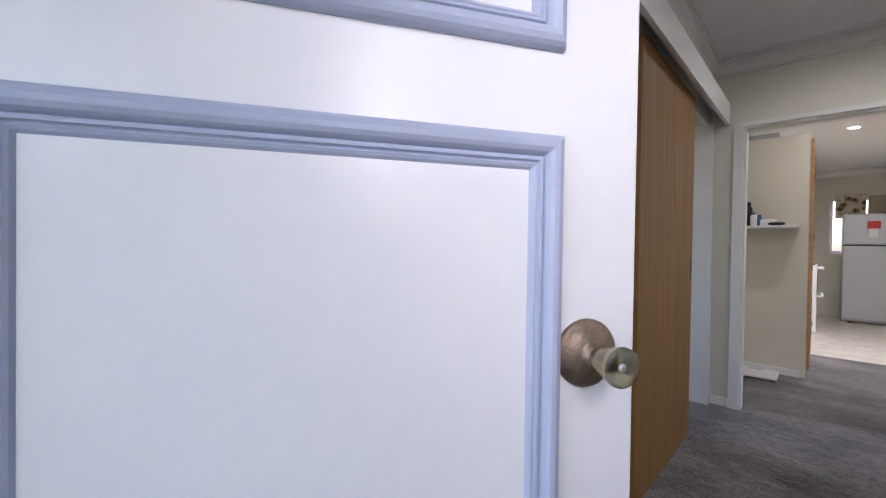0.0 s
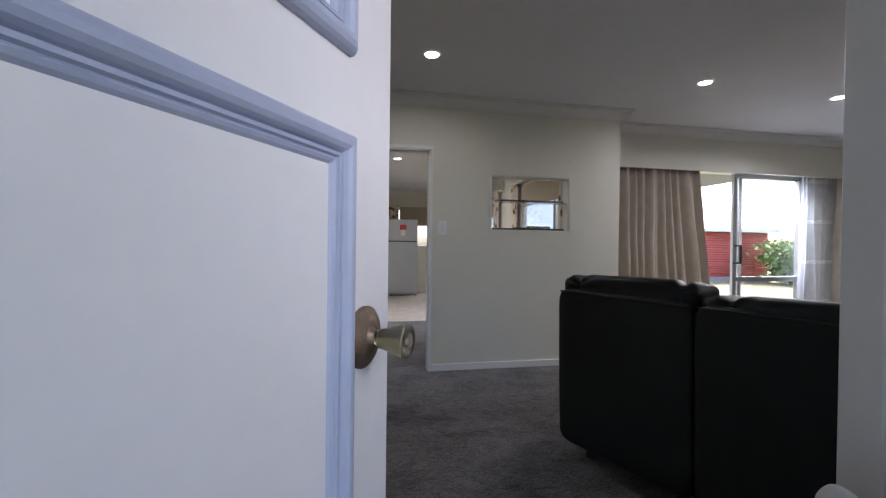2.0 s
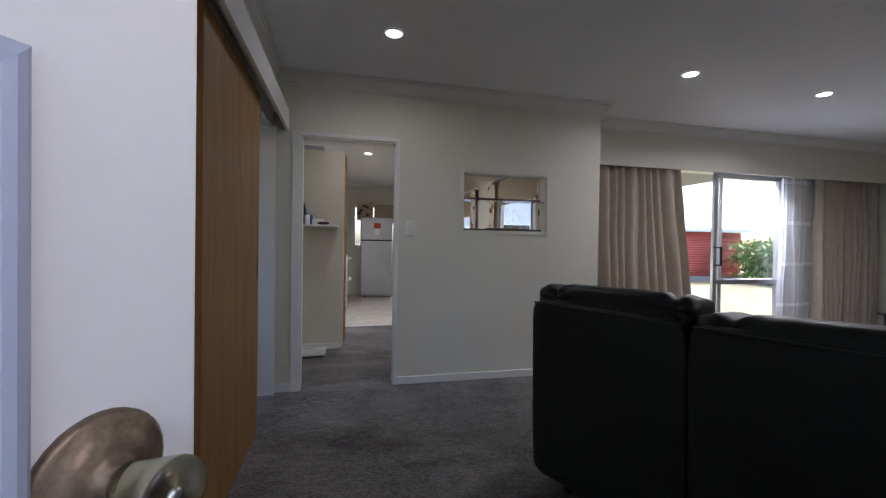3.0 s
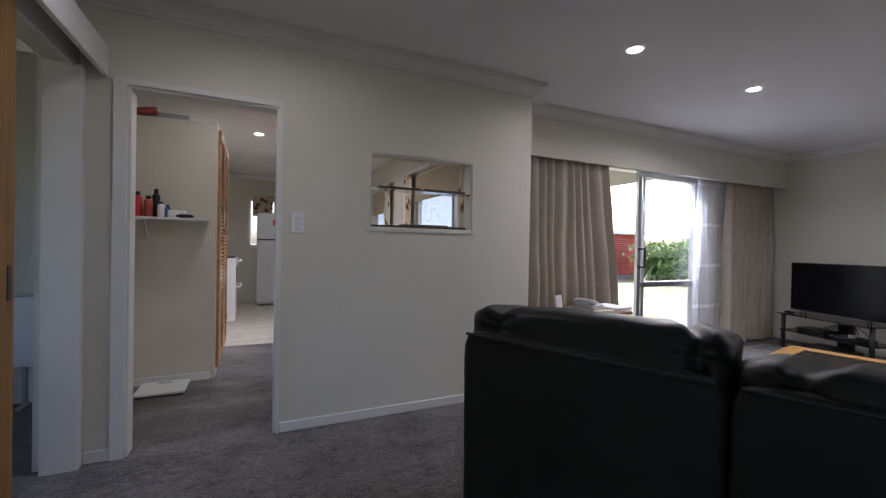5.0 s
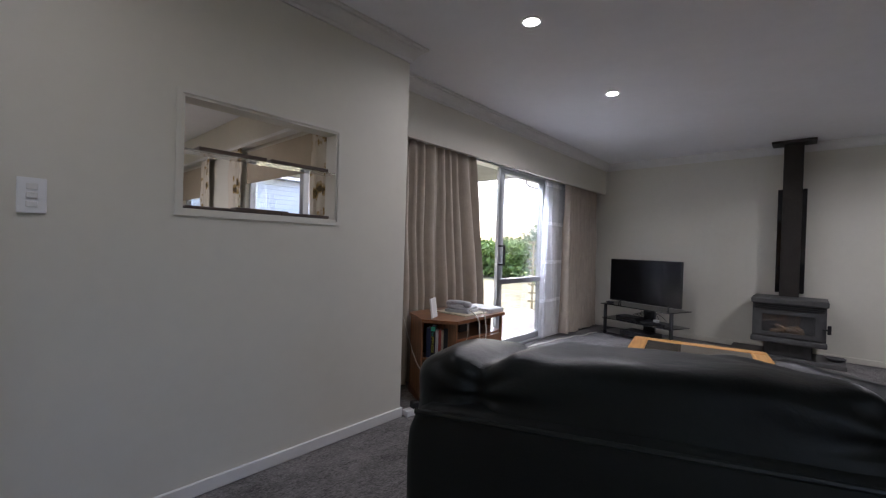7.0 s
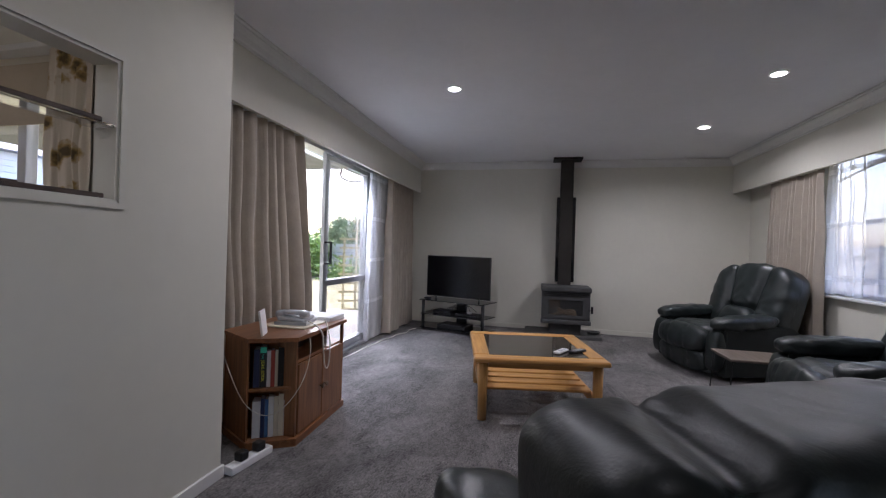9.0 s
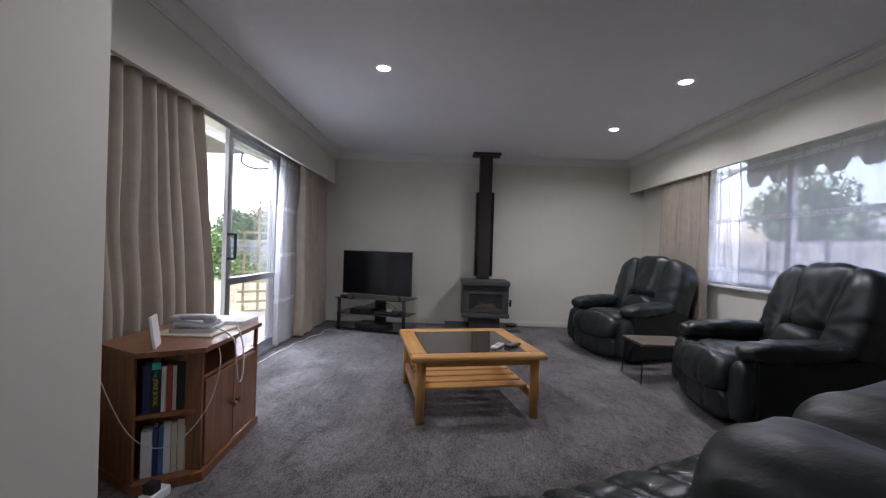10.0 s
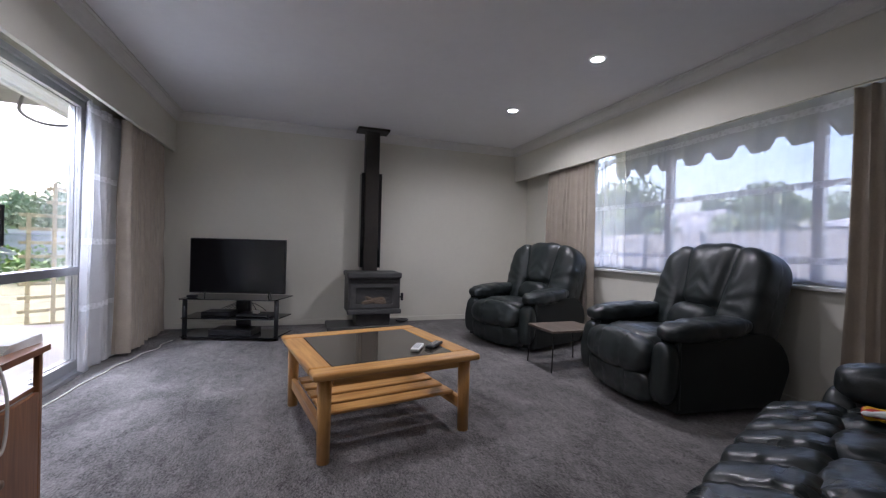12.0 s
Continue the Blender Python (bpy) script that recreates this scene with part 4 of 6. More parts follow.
def sofa(m):
    """Three-seat sofa, seat facing +x, length along -y from 0 to -2.12, back panel at x = 0."""
    c = thing("sofa", "dark green leather three-seat reclining sofa with puckered cushions", "sofa", m)
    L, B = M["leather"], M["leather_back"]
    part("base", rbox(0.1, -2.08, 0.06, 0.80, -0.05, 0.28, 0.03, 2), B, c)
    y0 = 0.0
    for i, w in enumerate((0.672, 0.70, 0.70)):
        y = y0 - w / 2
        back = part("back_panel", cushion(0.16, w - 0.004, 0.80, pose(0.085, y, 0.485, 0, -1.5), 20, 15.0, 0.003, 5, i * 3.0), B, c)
        top = cushion(0.27, w + 0.006, 0.175, None, 64, 5.6, 0.006, 4, i * 2.0)
        for cut, lean in ((w / 2 - 0.14, -0.25), (0.095 - w / 2, 0.35)):
            crease = lambda q: q.y - cut - lean * q.x
            top = seam(top, crease, 0.010, 0.035, 0.0)
            top = seam(top, crease, 0.011, 0.016, 0.0)
            for v in top.verts:
                d = abs(crease(v.co))
                fan = math.atan2(v.co.z - 0.02, d + 0.02) + 1.2 * v.co.x
                v.co += v.normal * 0.0035 * math.sin(fan * 11 + 4 * noise.noise(v.co * 5 + Vector((i, 0, 0)))) * math.exp(-(d / 0.13) ** 2) * min(1.0, d * 40)
        for v in top.verts:
            v.co.z += 0.022 * (0.5 - v.co.y / w) * (1 if v.co.z > 0 else 0)
        top.transform(pose(0.146, y, 0.862 if i == 0 else 0.828, 0, 6))
        part("top_cushion", top, M["leather_top"], back)
        tb = bmesh.new()
        tube(tb, (0.0, y + w / 2 - 0.02, 0.872), (0.0, y - w / 2 + 0.02, 0.872), 0.0045, seg=8)
        part("piping", tb, L, back)
        part("back_cushion", cushion(0.16, w - 0.02, 0.50, pose(0.185, y, 0.58, 0, -4), 22, 3.6, 0.014, 7, i * 2.3 + 1), L, c)
        lo, hi = y0 - w + (0.14 if i == 2 else 0.004), y0 - (0.20 if i == 0 else 0.004)
        wid, ys = hi - lo, (hi + lo) / 2
        for k in range(2):
            part("seat_cushion", cushion(0.60, wid / 2 + 0.014, 0.22, pose(0.50, ys + wid * (0.5 - (k + 0.5) / 2), 0.337), 40, 5.0, 0.016, 9, i * 4.1 + 2 + k), M["leather_seat"], c)
        n = 4
        for k in range(n):
            roll = cushion(0.28, wid / n + 0.014, 0.175, None, 26, 3.8, 0.007, 9, i * 5.0 + k)
            for v in roll.verts:
                v.co.z += 0.0022 * math.sin(v.co.x * 70 + 6 * noise.noise(v.co * 7 + Vector((k, i, 0)))) * (1 if v.co.z > 0 else 0)
            roll.transform(pose(0.885, ys + wid * (0.5 - (k + 0.5) / n), 0.325, 0, 14))
            part("front_roll", roll, M["leather_seat"], c)
        part("footrest", cushion(0.12, wid, 0.24, pose(0.93, ys, 0.17), 10, 4.0, 0.008, 8, i + 0.7), L, c)
        y0 -= w
    for s, y in ((1, -0.10), (-1, -2.02)):
        arm = part("arm_panel", cushion(0.70, 0.15, 0.44, pose(0.48, y, 0.26), 10, 6.0), B, c)
        part("arm_pad", cushion(0.58, 0.24, 0.17, pose(0.54, y, 0.50), 26, 3.2, 0.03, 8, 3.0 + s), L, arm)
        part("arm_front", cushion(0.12, 0.2, 0.40, pose(0.80, y, 0.27), 12, 3.2, 0.01, 8, 6 + s), L, arm)
    for y in (-0.12, -2.0):
        for x in (0.14, 0.72):
            bm = bmesh.new()
            tube(bm, (x, y, 0), (x, y, 0.09), 0.025)
            part("foot", bm, M["black"], c)
    return c


sofa(pose(0.975, 2.57, 0, 0, 0, 23))


# ---- coffee table ----
def coffee_table(m):
    t = thing("coffee_table", "golden pine coffee table with smoked glass top and slatted shelf", "coffee table", m)
    h, w, f = 0.42, 0.44, 0.11
    for s in (-1, 1):
        part("top_rail", rbox(-w, s * w - (f if s > 0 else 0), h - 0.035, w, s * w + (0 if s > 0 else f), h, 0.014, 3), M["pine"], t)
        part("top_stile", rbox(s * w - (f if s > 0 else 0), -w + f, h - 0.035, s * w + (0 if s > 0 else f), w - f, h, 0.012, 3), M["pine_y"], t)
    part("glass_top", rbox(-w + f, -w + f, h - 0.012, w - f, w - f, h - 0.003, 0.002, 1), M["smoked"], t, "smoked glass inset").visible_shadow = False
    for x in (-0.375, 0.375):
        for y in (-0.375, 0.375):
            bm = bmesh.new()
            tube(bm, (x, y, 0), (x, y, h - 0.03), 0.029, 0.033, 20)
            part("leg", soft(bm), M["pine_z"], t)
    for y in (-0.375, 0.375):
        part("apron", rbox(-0.34, y - 0.012, h - 0.075, 0.34, y + 0.012, h - 0.036, 0.004, 1), M["pine"], t)
    for x in (-0.375, 0.375):
        part("shelf_rail", rbox(x - 0.014, -0.35, 0.105, x + 0.014, 0.35, 0.171, 0.006, 1), M["pine_y"], t)
    for i in range(5):
        y = -0.25 + i * 0.125
        part("shelf_slat", rbox(-0.362, y - 0.046, 0.172, 0.362, y + 0.046, 0.190, 0.005, 1), M["pine"], t)
    return t


TABLE = pose(3.83, 2.68, 0, 0, 0, 101)
coffee_table(TABLE)


def remote(name, m, body, label):
    r = thing(name, label, "remote control", m)
    part("body", rbox(-0.024, -0.075, 0, 0.024, 0.075, 0.016, 0.006, 2), body, r)
    for i in range(6):
        for x in (-0.012, 0.0, 0.012):
            part("button", rbox(x - 0.004, -0.05 + i * 0.017, 0.016, x + 0.004, -0.041 + i * 0.017, 0.0185, 0.001, 1), M["grey"], r)


remote("remote_control", Matrix.Translation((3.66, 2.47, 0.421)) @ pose(0, 0, 0, 0, 0, 62), M["white"], "silver-white remote control on the glass table top")
remote("remote_control", Matrix.Translation((3.70, 2.36, 0.421)) @ pose(0, 0, 0, 0, 0, 48), M["black"], "black remote control on the table edge")

# ---- stove ----
single("hearth", rbox(6.2, 1.82, 0, 6.70, 2.8, 0.045, 0.006, 1), M["hearth"], "low dark slate hearth slab against the wall", "hearth")
sv = thing("wood_stove", "charcoal freestanding stove with glass door on a pedestal", "stove", pose(6.42, 2.28, 0.045))
part("pedestal", rbox(-0.16, -0.2, 0, 0.16, 0.2, 0.16, 0.006, 1), M["iron"], sv)
bm = prism([(-0.22, -0.30), (0.2, -0.30), (0.2, 0.30), (-0.22, 0.30)], 0.16, 0.56)
part("firebox", bm, M["iron"], sv)
part("top_plate", rbox(-0.25, -0.315, 0.56, 0.22, 0.315, 0.625, 0.014, 2), M["iron"], sv)
part("ash_lip", rbox(-0.275, -0.31, 0.15, -0.2, 0.31, 0.205, 0.012, 2), M["iron"], sv)
for z in (0.505, 0.525, 0.545):
    part("vent_slat", rbox(-0.235, -0.28, z, -0.222, 0.28, z + 0.01, 0.002, 1), M["black"], sv)
bm = bmesh.new()
for b in ((-0.238, -0.27, 0.22, -0.221, 0.27, 0.26), (-0.238, -0.27, 0.455, -0.221, 0.27, 0.49), (-0.238, -0.27, 0.26, -0.221, -0.215, 0.455), (-0.238, 0.215, 0.26, -0.221, 0.27, 0.455)):
    box(bm, *b)
dr = part("door_frame", bm, M["iron"], sv)
# Flat black sheet paints the shade of a chamber that has no depth.
part("fire_back", rbox(-0.2235, -0.215, 0.26, -0.2215, 0.215, 0.455, 0.0005, 1), M["black"], dr, "flat black sheet for the shade inside the fire chamber")
g = part("door_glass", rbox(-0.2415, -0.214, 0.261, -0.2395, 0.214, 0.454, 0.0005, 1), M["clear"], dr, "clear stove door glass")
g.visible_shadow = False
for y, z, ln, turn, r in ((-0.06, 0.285, 0.16, 4, 0.024), (0.08, 0.287, 0.14, -12, 0.023), (-0.01, 0.312, 0.15, -16, 0.022), (0.06, 0.325, 0.10, 28, 0.018), (-0.09, 0.318, 0.09, 30, 0.019)):
    part("log", cushion(0.012, ln, 2 * r, pose(-0.231, y, z, turn), 12, 2.6, 0.008, 16, y * 40), M["log"], sv, "pale ceramic log behind the glass")
part("handle", merge(rbox(-0.25, -0.335, 0.3, -0.235, -0.305, 0.39, 0.006, 2), rbox(-0.25, -0.31, 0.335, -0.235, -0.27, 0.35, 0.003, 1)), M["black"], sv, "black spring handle")
fl = thing("flue", "dark brown square flue with heat shield up to the ceiling", "flue", pose(6.58, 2.29, 0))
part("pipe", rbox(-0.075, -0.085, 0.665, 0.075, 0.085, 2.385, 0.008, 1), M["flue"], fl)
part("heat_shield", rbox(-0.05, -0.125, 0.71, 0.12, 0.125, 1.87, 0.004, 1), M["blackglass"], fl, "glossy dark heat shield")
part("ceiling_plate", rbox(-0.17, -0.19, 2.372, 0.13, 0.19, 2.398, 0.003, 1), M["flue"], fl)
single("ash_tray", soft(lathe([(0.04, 0), (0.075, 0.02), (0.085, 0.035), (0.07, 0.03), (0.001, 0.012)], 20)), M["iron"], "small dark metal pan on the hearth", "pan", m=pose(6.42, 1.9, 0.045))

# ---- television ----
TV = pose(6.17, 3.71, 0, 0, 0, 90 - 16.5)
ts = thing("tv_stand", "black glass three-tier television stand with chrome trim", "tv stand", TV)
for z, d in ((0.03, 0.20), (0.21, 0.18), (0.405, 0.22)):
    part("glass_shelf", prism([(-0.5, -d), (0.5, -d), (0.46, d), (-0.46, d)], z, z + 0.01), M["blackglass"], ts)
for x in (-0.45, 0.45):
    bm = bmesh.new()
    tube(bm, (x, 0.13, 0), (x, 0.13, 0.405), 0.022, seg=16)
    part("post", soft(bm), M["black"], ts)
part("spine", rbox(-0.075, -0.19, 0, 0.075, -0.15, 0.405, 0.004, 1), M["black"], ts)
tv = thing("television", "flat black television standing on the glass stand", "television", TV @ pose(0, 0, 0.415))
part("panel", rbox(-0.485, -0.035, 0.035, 0.485, 0.0, 0.60, 0.006, 2), M["black"], tv)
part("screen", rbox(-0.474, -0.002, 0.05, 0.474, 0.0025, 0.59, 0.001, 1), M["screen"], tv)
for x in (-0.33, 0.33):
    bm = bmesh.new()
    tube(bm, (x, -0.015, 0.06), (x - 0.05, 0.09, 0.004), 0.006, seg=8)
    tube(bm, (x, -0.015, 0.06), (x + 0.05, -0.1, 0.004), 0.006, seg=8)
    part("foot", bm, M["black"], tv)

# ---- downlights ----
def downlight(x, y):
    d = thing("downlight", "lit round recessed ceiling downlight with white rim", "downlight", pose(x, y, 0), "ceiling downlights")
    part("rim", soft(lathe([(0.042, 2.399), (0.058, 2.399), (0.060, 2.395), (0.056, 2.390), (0.044, 2.389), (0.042, 2.392)], 28)), M["white"], d)
    part("diffuser", lathe([(0.042, 2.396), (0.042, 2.391)], 28), M["lamp"], d, "glowing LED diffuser")


for x, y in ((0.4, 3.3), (2.555, 3.31), (3.89, 3.34), (3.96, 1.07), (5.2, 1.09), (0.43, 6.7), (1.0, 6.7), (0.35, 4.72)):
    downlight(x, y)

# ---- switches and sockets ----
sw = thing("light_switch", "white triple rocker light switch on the wall", "light switch")
part("plate", rbox(0.596, 4.07, 1.195, 0.67, 4.08, 1.315, 0.003, 2), M["white"], sw)
for z in (1.225, 1.255, 1.285):
    part("rocker", rbox(0.618, 4.065, z - 0.01, 0.648, 4.071, z + 0.01, 0.002, 1), M["trim"], sw)
so = thing("power_socket", "white double power socket low on the wall", "power socket")
part("plate", rbox(6.708, 0.39, 0.42, 6.72, 0.51, 0.495, 0.003, 1), M["white"], so)
for y in (0.42, 0.48):
    part("outlet", rbox(6.704, y - 0.015, 0.44, 6.709, y + 0.015, 0.475, 0.002, 1), M["grey"], so)

# ---- telephone cabinet ----
CB = [(2.75, 4.42), (2.60, 4.15), (2.73, 3.93), (3.32, 3.955), (3.405, 4.12), (3.405, 4.42)]


def grown(poly, d):
    cx, cy = 3.02, 4.2
    return [(x + d * (1 if x > cx else -1), y + (d * (1 if y > cy else -1) if y < 4.4 else 0)) for x, y in poly]


cb = thing("corner_cabinet", "red-brown veneer cabinet with angled open shelves and two doors", "cabinet")
part("top", prism(grown(CB, 0.018), 0.58, 0.602), M["cherry_x"], cb)
part("plinth", prism(grown(CB, 0.012), 0.0, 0.042), M["cherry_x"], cb)
part("back", rbox(2.75, 4.405, 0.042, 3.395, 4.419, 0.58, 0.001, 1), M["cherry"], cb)
part("side_panel", prism([(2.602, 4.15), (2.618, 4.15), (2.758, 4.404), (2.742, 4.404)], 0.042, 0.58), M["cherry"], cb)
part("side_panel", rbox(3.389, 4.12, 0.042, 3.405, 4.405, 0.58, 0.002, 1), M["cherry"], cb)
part("divider", rbox(2.728, 3.935, 0.042, 2.744, 4.37, 0.58, 0.002, 1), M["cherry"], cb)
part("shelf", prism([(2.727, 4.35), (2.618, 4.15), (2.727, 3.96)], 0.305, 0.32), M["cherry_x"], cb)
part("shelf", prism([(2.744, 4.40), (2.744, 3.945), (3.31, 3.965), (3.389, 4.13), (3.389, 4.40)], 0.445, 0.46), M["cherry_x"], cb)
FR = Matrix.Translation((2.73, 3.928, 0)) @ pose(0, 0, 0, 0, 0, math.degrees(math.atan2(0.025, 0.62)))
for x0, x1, kx in ((0.02, 0.293, 0.27), (0.297, 0.575, 0.32)):
    d = part("door", rbox(x0, 0.0, 0.05, x1, 0.018, 0.44, 0.004, 2, FR), M["cherry"], cb)
    part("knob", soft(lathe([(0.006, 0), (0.006, 0.012), (0.014, 0.018), (0.014, 0.024), (0.008, 0.028), (0.001, 0.0285)], 16, FR @ pose(kx, 0, 0.245, 90))), M["brass"], d, "small turned knob")
part("corner_post", rbox(0.575, 0.0, 0.042, 0.595, 0.02, 0.58, 0.003, 1, FR), M["cherry"], cb)
E1, N1 = Vector((0.509, -0.861, 0)), Vector((0.861, 0.509, 0))
BAY = Matrix.Translation((2.60, 4.15, 0)) @ Matrix(((E1.x, N1.x, 0, 0), (E1.y, N1.y, 0, 0), (0, 0, 1, 0), (0, 0, 0, 1)))


def book(u, w, h, z, cover, tilt=0, label="upright book on the cabinet shelf"):
    m = BAY @ Matrix.Translation((u, 0.035, z)) @ pose(0, 0, 0, 0, tilt, 0)
    b = thing("book", label, "book", m, "cabinet books")
    part("cover", merge(rbox(0, 0, 0, w, 0.003, h, 0.001, 1), rbox(0, 0, 0, 0.002, 0.13, h, 0.0005, 1), rbox(w - 0.002, 0, 0, w, 0.13, h, 0.0005, 1)), M[cover], b)
    part("pages", rbox(0.002, 0.003, 0.003, w - 0.002, 0.125, h - 0.003, 0.0005, 1), M["paper"], b)
    return b


def spine_text(b, words, x, z, size, material):
    cu = bpy.data.curves.new("spine_text", "FONT")
    cu.body, cu.size, cu.extrude = words, size, 0.0003
    tmp = bpy.data.objects.new("spine_text", cu)
    me = bpy.data.meshes.new_from_object(tmp)
    bpy.data.objects.remove(tmp)
    me.materials.clear()
    me.materials.append(material)
    ob = new("spine_text", me)
    ob.parent = b
    ob.matrix_basis = Matrix.Translation((x, -0.001, z)) @ pose(0, 0, 0, 90, 90, 0)
    return ob


u = 0.028
for w, h, c in ((0.03, 0.21, "book_navy"), (0.034, 0.225, "book_black"), (0.018, 0.2, "book_white"), (0.02, 0.205, "book_red"), (0.014, 0.2, "book_cream"), (0.03, 0.215, "book_black")):
    b = book(u, w, h, 0.321, c, 0, "black book with green and yellow spine lettering" if h == 0.225 else "upright book on the cabinet shelf")
    if h == 0.225:
        part("band", rbox(0.001, -0.0012, 0.19, w - 0.001, 0, 0.222, 0.0003, 1), M["book_teal"], b)
        spine_text(b, "THE", 0.008, 0.185, 0.016, M["book_teal"])
        spine_text(b, "JOKE BOOK", 0.008, 0.15, 0.022, M["book_lemon"])
    u += w + 0.002
u = 0.028
for w, h, c in ((0.04, 0.2, "book_white"), (0.02, 0.215, "book_navy"), (0.016, 0.21, "book_blue"), (0.026, 0.225, "book_white"), (0.022, 0.22, "book_cream"), (0.026, 0.235, "book_cream"), (0.02, 0.2, "book_white"), (0.016, 0.17, "book_white")):
    book(u, w, h, 0.043, c)
    u += w + 0.002
# things on the cabinet
single("white_card", rbox(-0.055, -0.006, 0, 0.055, 0.006, 0.14, 0.002, 1), M["paper"], "plain white card box standing on the cabinet", "card", m=Matrix.Translation((2.71, 4.13, 0.602)) @ pose(0, 0, 0, -8, 0, 24))
ph = thing("telephone", "grey corded desk telephone on the cabinet", "telephone", Matrix.Translation((3.05, 4.15, 0.612)) @ pose(0, 0, 0, 0, 0, 12))
part("base", prism([(-0.1, -0.1), (0.1, -0.1), (0.1, 0.1), (-0.1, 0.1)], 0, 0.02), M["grey"], ph)
part("body", rbox(-0.095, -0.085, 0.018, 0.095, 0.095, 0.05, 0.014, 3, pose(0, 0, 0, 6)), M["grey"], ph)
part("handset", merge(cushion(0.055, 0.2, 0.03, pose(-0.06, 0, 0.075), 6, 3), cushion(0.06, 0.06, 0.045, pose(-0.06, -0.075, 0.064), 6, 3), cushion(0.06, 0.06, 0.045, pose(-0.06, 0.075, 0.064), 6, 3)), M["grey"], ph)
for i in range(4):
    for j in range(3):
        part("key", rbox(0.0 + j * 0.024, -0.06 + i * 0.024, 0.049, 0.017 + j * 0.024, -0.045 + i * 0.024, 0.056, 0.002, 1), M["white"], ph)
single("notepad", rbox(2.9, 4.0, 0.602, 3.24, 4.3, 0.611, 0.002, 1), M["book_cream"], "flat cream folder under the telephone", "folder")
pp = thing("paper_stack", "loose stack of white papers on the cabinet", "papers", Matrix.Translation((3.28, 4.12, 0.602)))
for i in range(5):
    part("sheet", rbox(-0.1, -0.14, i * 0.006, 0.1, 0.14, i * 0.006 + 0.005, 0.001, 1, pose(0, 0, 0, 0, 0, i * 1.6 - 3)), M["paper"], pp)
for y in (-0.05, 0.06):
    single("radio_unit", rbox(2.9 + y, 4.1, 0.461, 3.0 + y, 4.3, 0.52, 0.006, 2), M["black"], "small black box in the cabinet niche", "box", "niche boxes")
coil = cord("coiled_cord", [(2.98, 4.02, 0.64), (2.94, 3.9, 0.62), (2.93, 3.885, 0.5), (2.94, 3.88, 0.38), (2.98, 3.88, 0.36), (3.01, 3.885, 0.42), (3.02, 3.89, 0.56), (3.06, 3.95, 0.64)], 0.0045, M["cord"], "cream coiled telephone cord hanging over the cabinet", "cord")
coil.parent, coil.matrix_parent_inverse = ph, ph.matrix_basis.inverted()
cord("phone_line", [(2.92, 4.02, 0.615), (2.82, 3.9, 0.59), (2.8, 3.895, 0.45), (2.72, 3.9, 0.32), (2.66, 4.0, 0.18), (2.59, 4.1, 0.2), (2.56, 4.2, 0.35), (2.56, 4.3, 0.6)], 0.0022, M["cord"], "cream telephone line draped round the cabinet", "cord")
ps = thing("power_strip", "white power strip with black plugs on the carpet", "power strip", Matrix.Translation((2.50, 4.04, 0)) @ pose(0, 0, 0, 0, 0, -8))
part("body", rbox(-0.13, -0.03, 0, 0.13, 0.03, 0.04, 0.006, 2), M["white"], ps)
for x in (-0.05, 0.06):
    part("plug", rbox(x - 0.025, -0.025, 0.04, x + 0.025, 0.025, 0.085, 0.008, 2), M["black"], ps, "black power adaptor")
cord("floor_cable", [(4.3, 4.50, 0.006), (4.6, 4.46, 0.006), (4.85, 4.47, 0.006), (5.1, 4.42, 0.006), (5.3, 4.43, 0.006), (5.45, 4.36, 0.006), (5.62, 4.38, 0.006), (5.8, 4.27, 0.006), (5.95, 4.33, 0.006), (6.1, 4.26, 0.006)], 0.005, M["cord"], "white cable lying on the carpet by the door", "cable")

# ---- television clutter ----
for x, y, z, w, d, h, lab in ((0.17, 0.0, 0.22, 0.28, 0.2, 0.05, "slim black recorder on the middle glass shelf"), (-0.2, 0.02, 0.22, 0.32, 0.18, 0.035, "flat black disc player on the middle glass shelf"),
                              (0.0, 0.02, 0.04, 0.42, 0.26, 0.055, "black amplifier box on the bottom glass shelf")):
    e = thing("media_player", lab, "media player", TV @ pose(x, y, z), "media boxes")
    part("case", rbox(-w / 2, -d / 2, 0, w / 2, d / 2, h, 0.004, 1), M["black"], e)
    part("fascia", rbox(-w / 2 + 0.005, d / 2, 0.006, w / 2 - 0.005, d / 2 + 0.003, h - 0.006, 0.001, 1), M["blackglass"], e)
for k in range(4):
    q = [TV @ Vector((-0.25 + 0.1 * k, -0.12, 0.26)), TV @ Vector((-0.1 + 0.03 * k, -0.2, 0.34 + 0.02 * k)), TV @ Vector((0.02 * k, -0.1, 0.33)), TV @ Vector((0.1 + 0.04 * k, -0.14, 0.27))]
    cord("tv_cable", q, 0.004, M["black"], "black cable behind the television stand", "cable")
single("small_box", rbox(-0.03, -0.02, 0, 0.03, 0.02, 0.03, 0.004, 1), M["white"], "small white box on the middle glass shelf", "box", m=TV @ pose(-0.22, 0.05, 0.256))
single("game_pad", cushion(0.1, 0.07, 0.03, None, 6, 3), M["black"], "black gadget on the stand top", "gadget", m=TV @ pose(0.38, 0.13, 0.43))

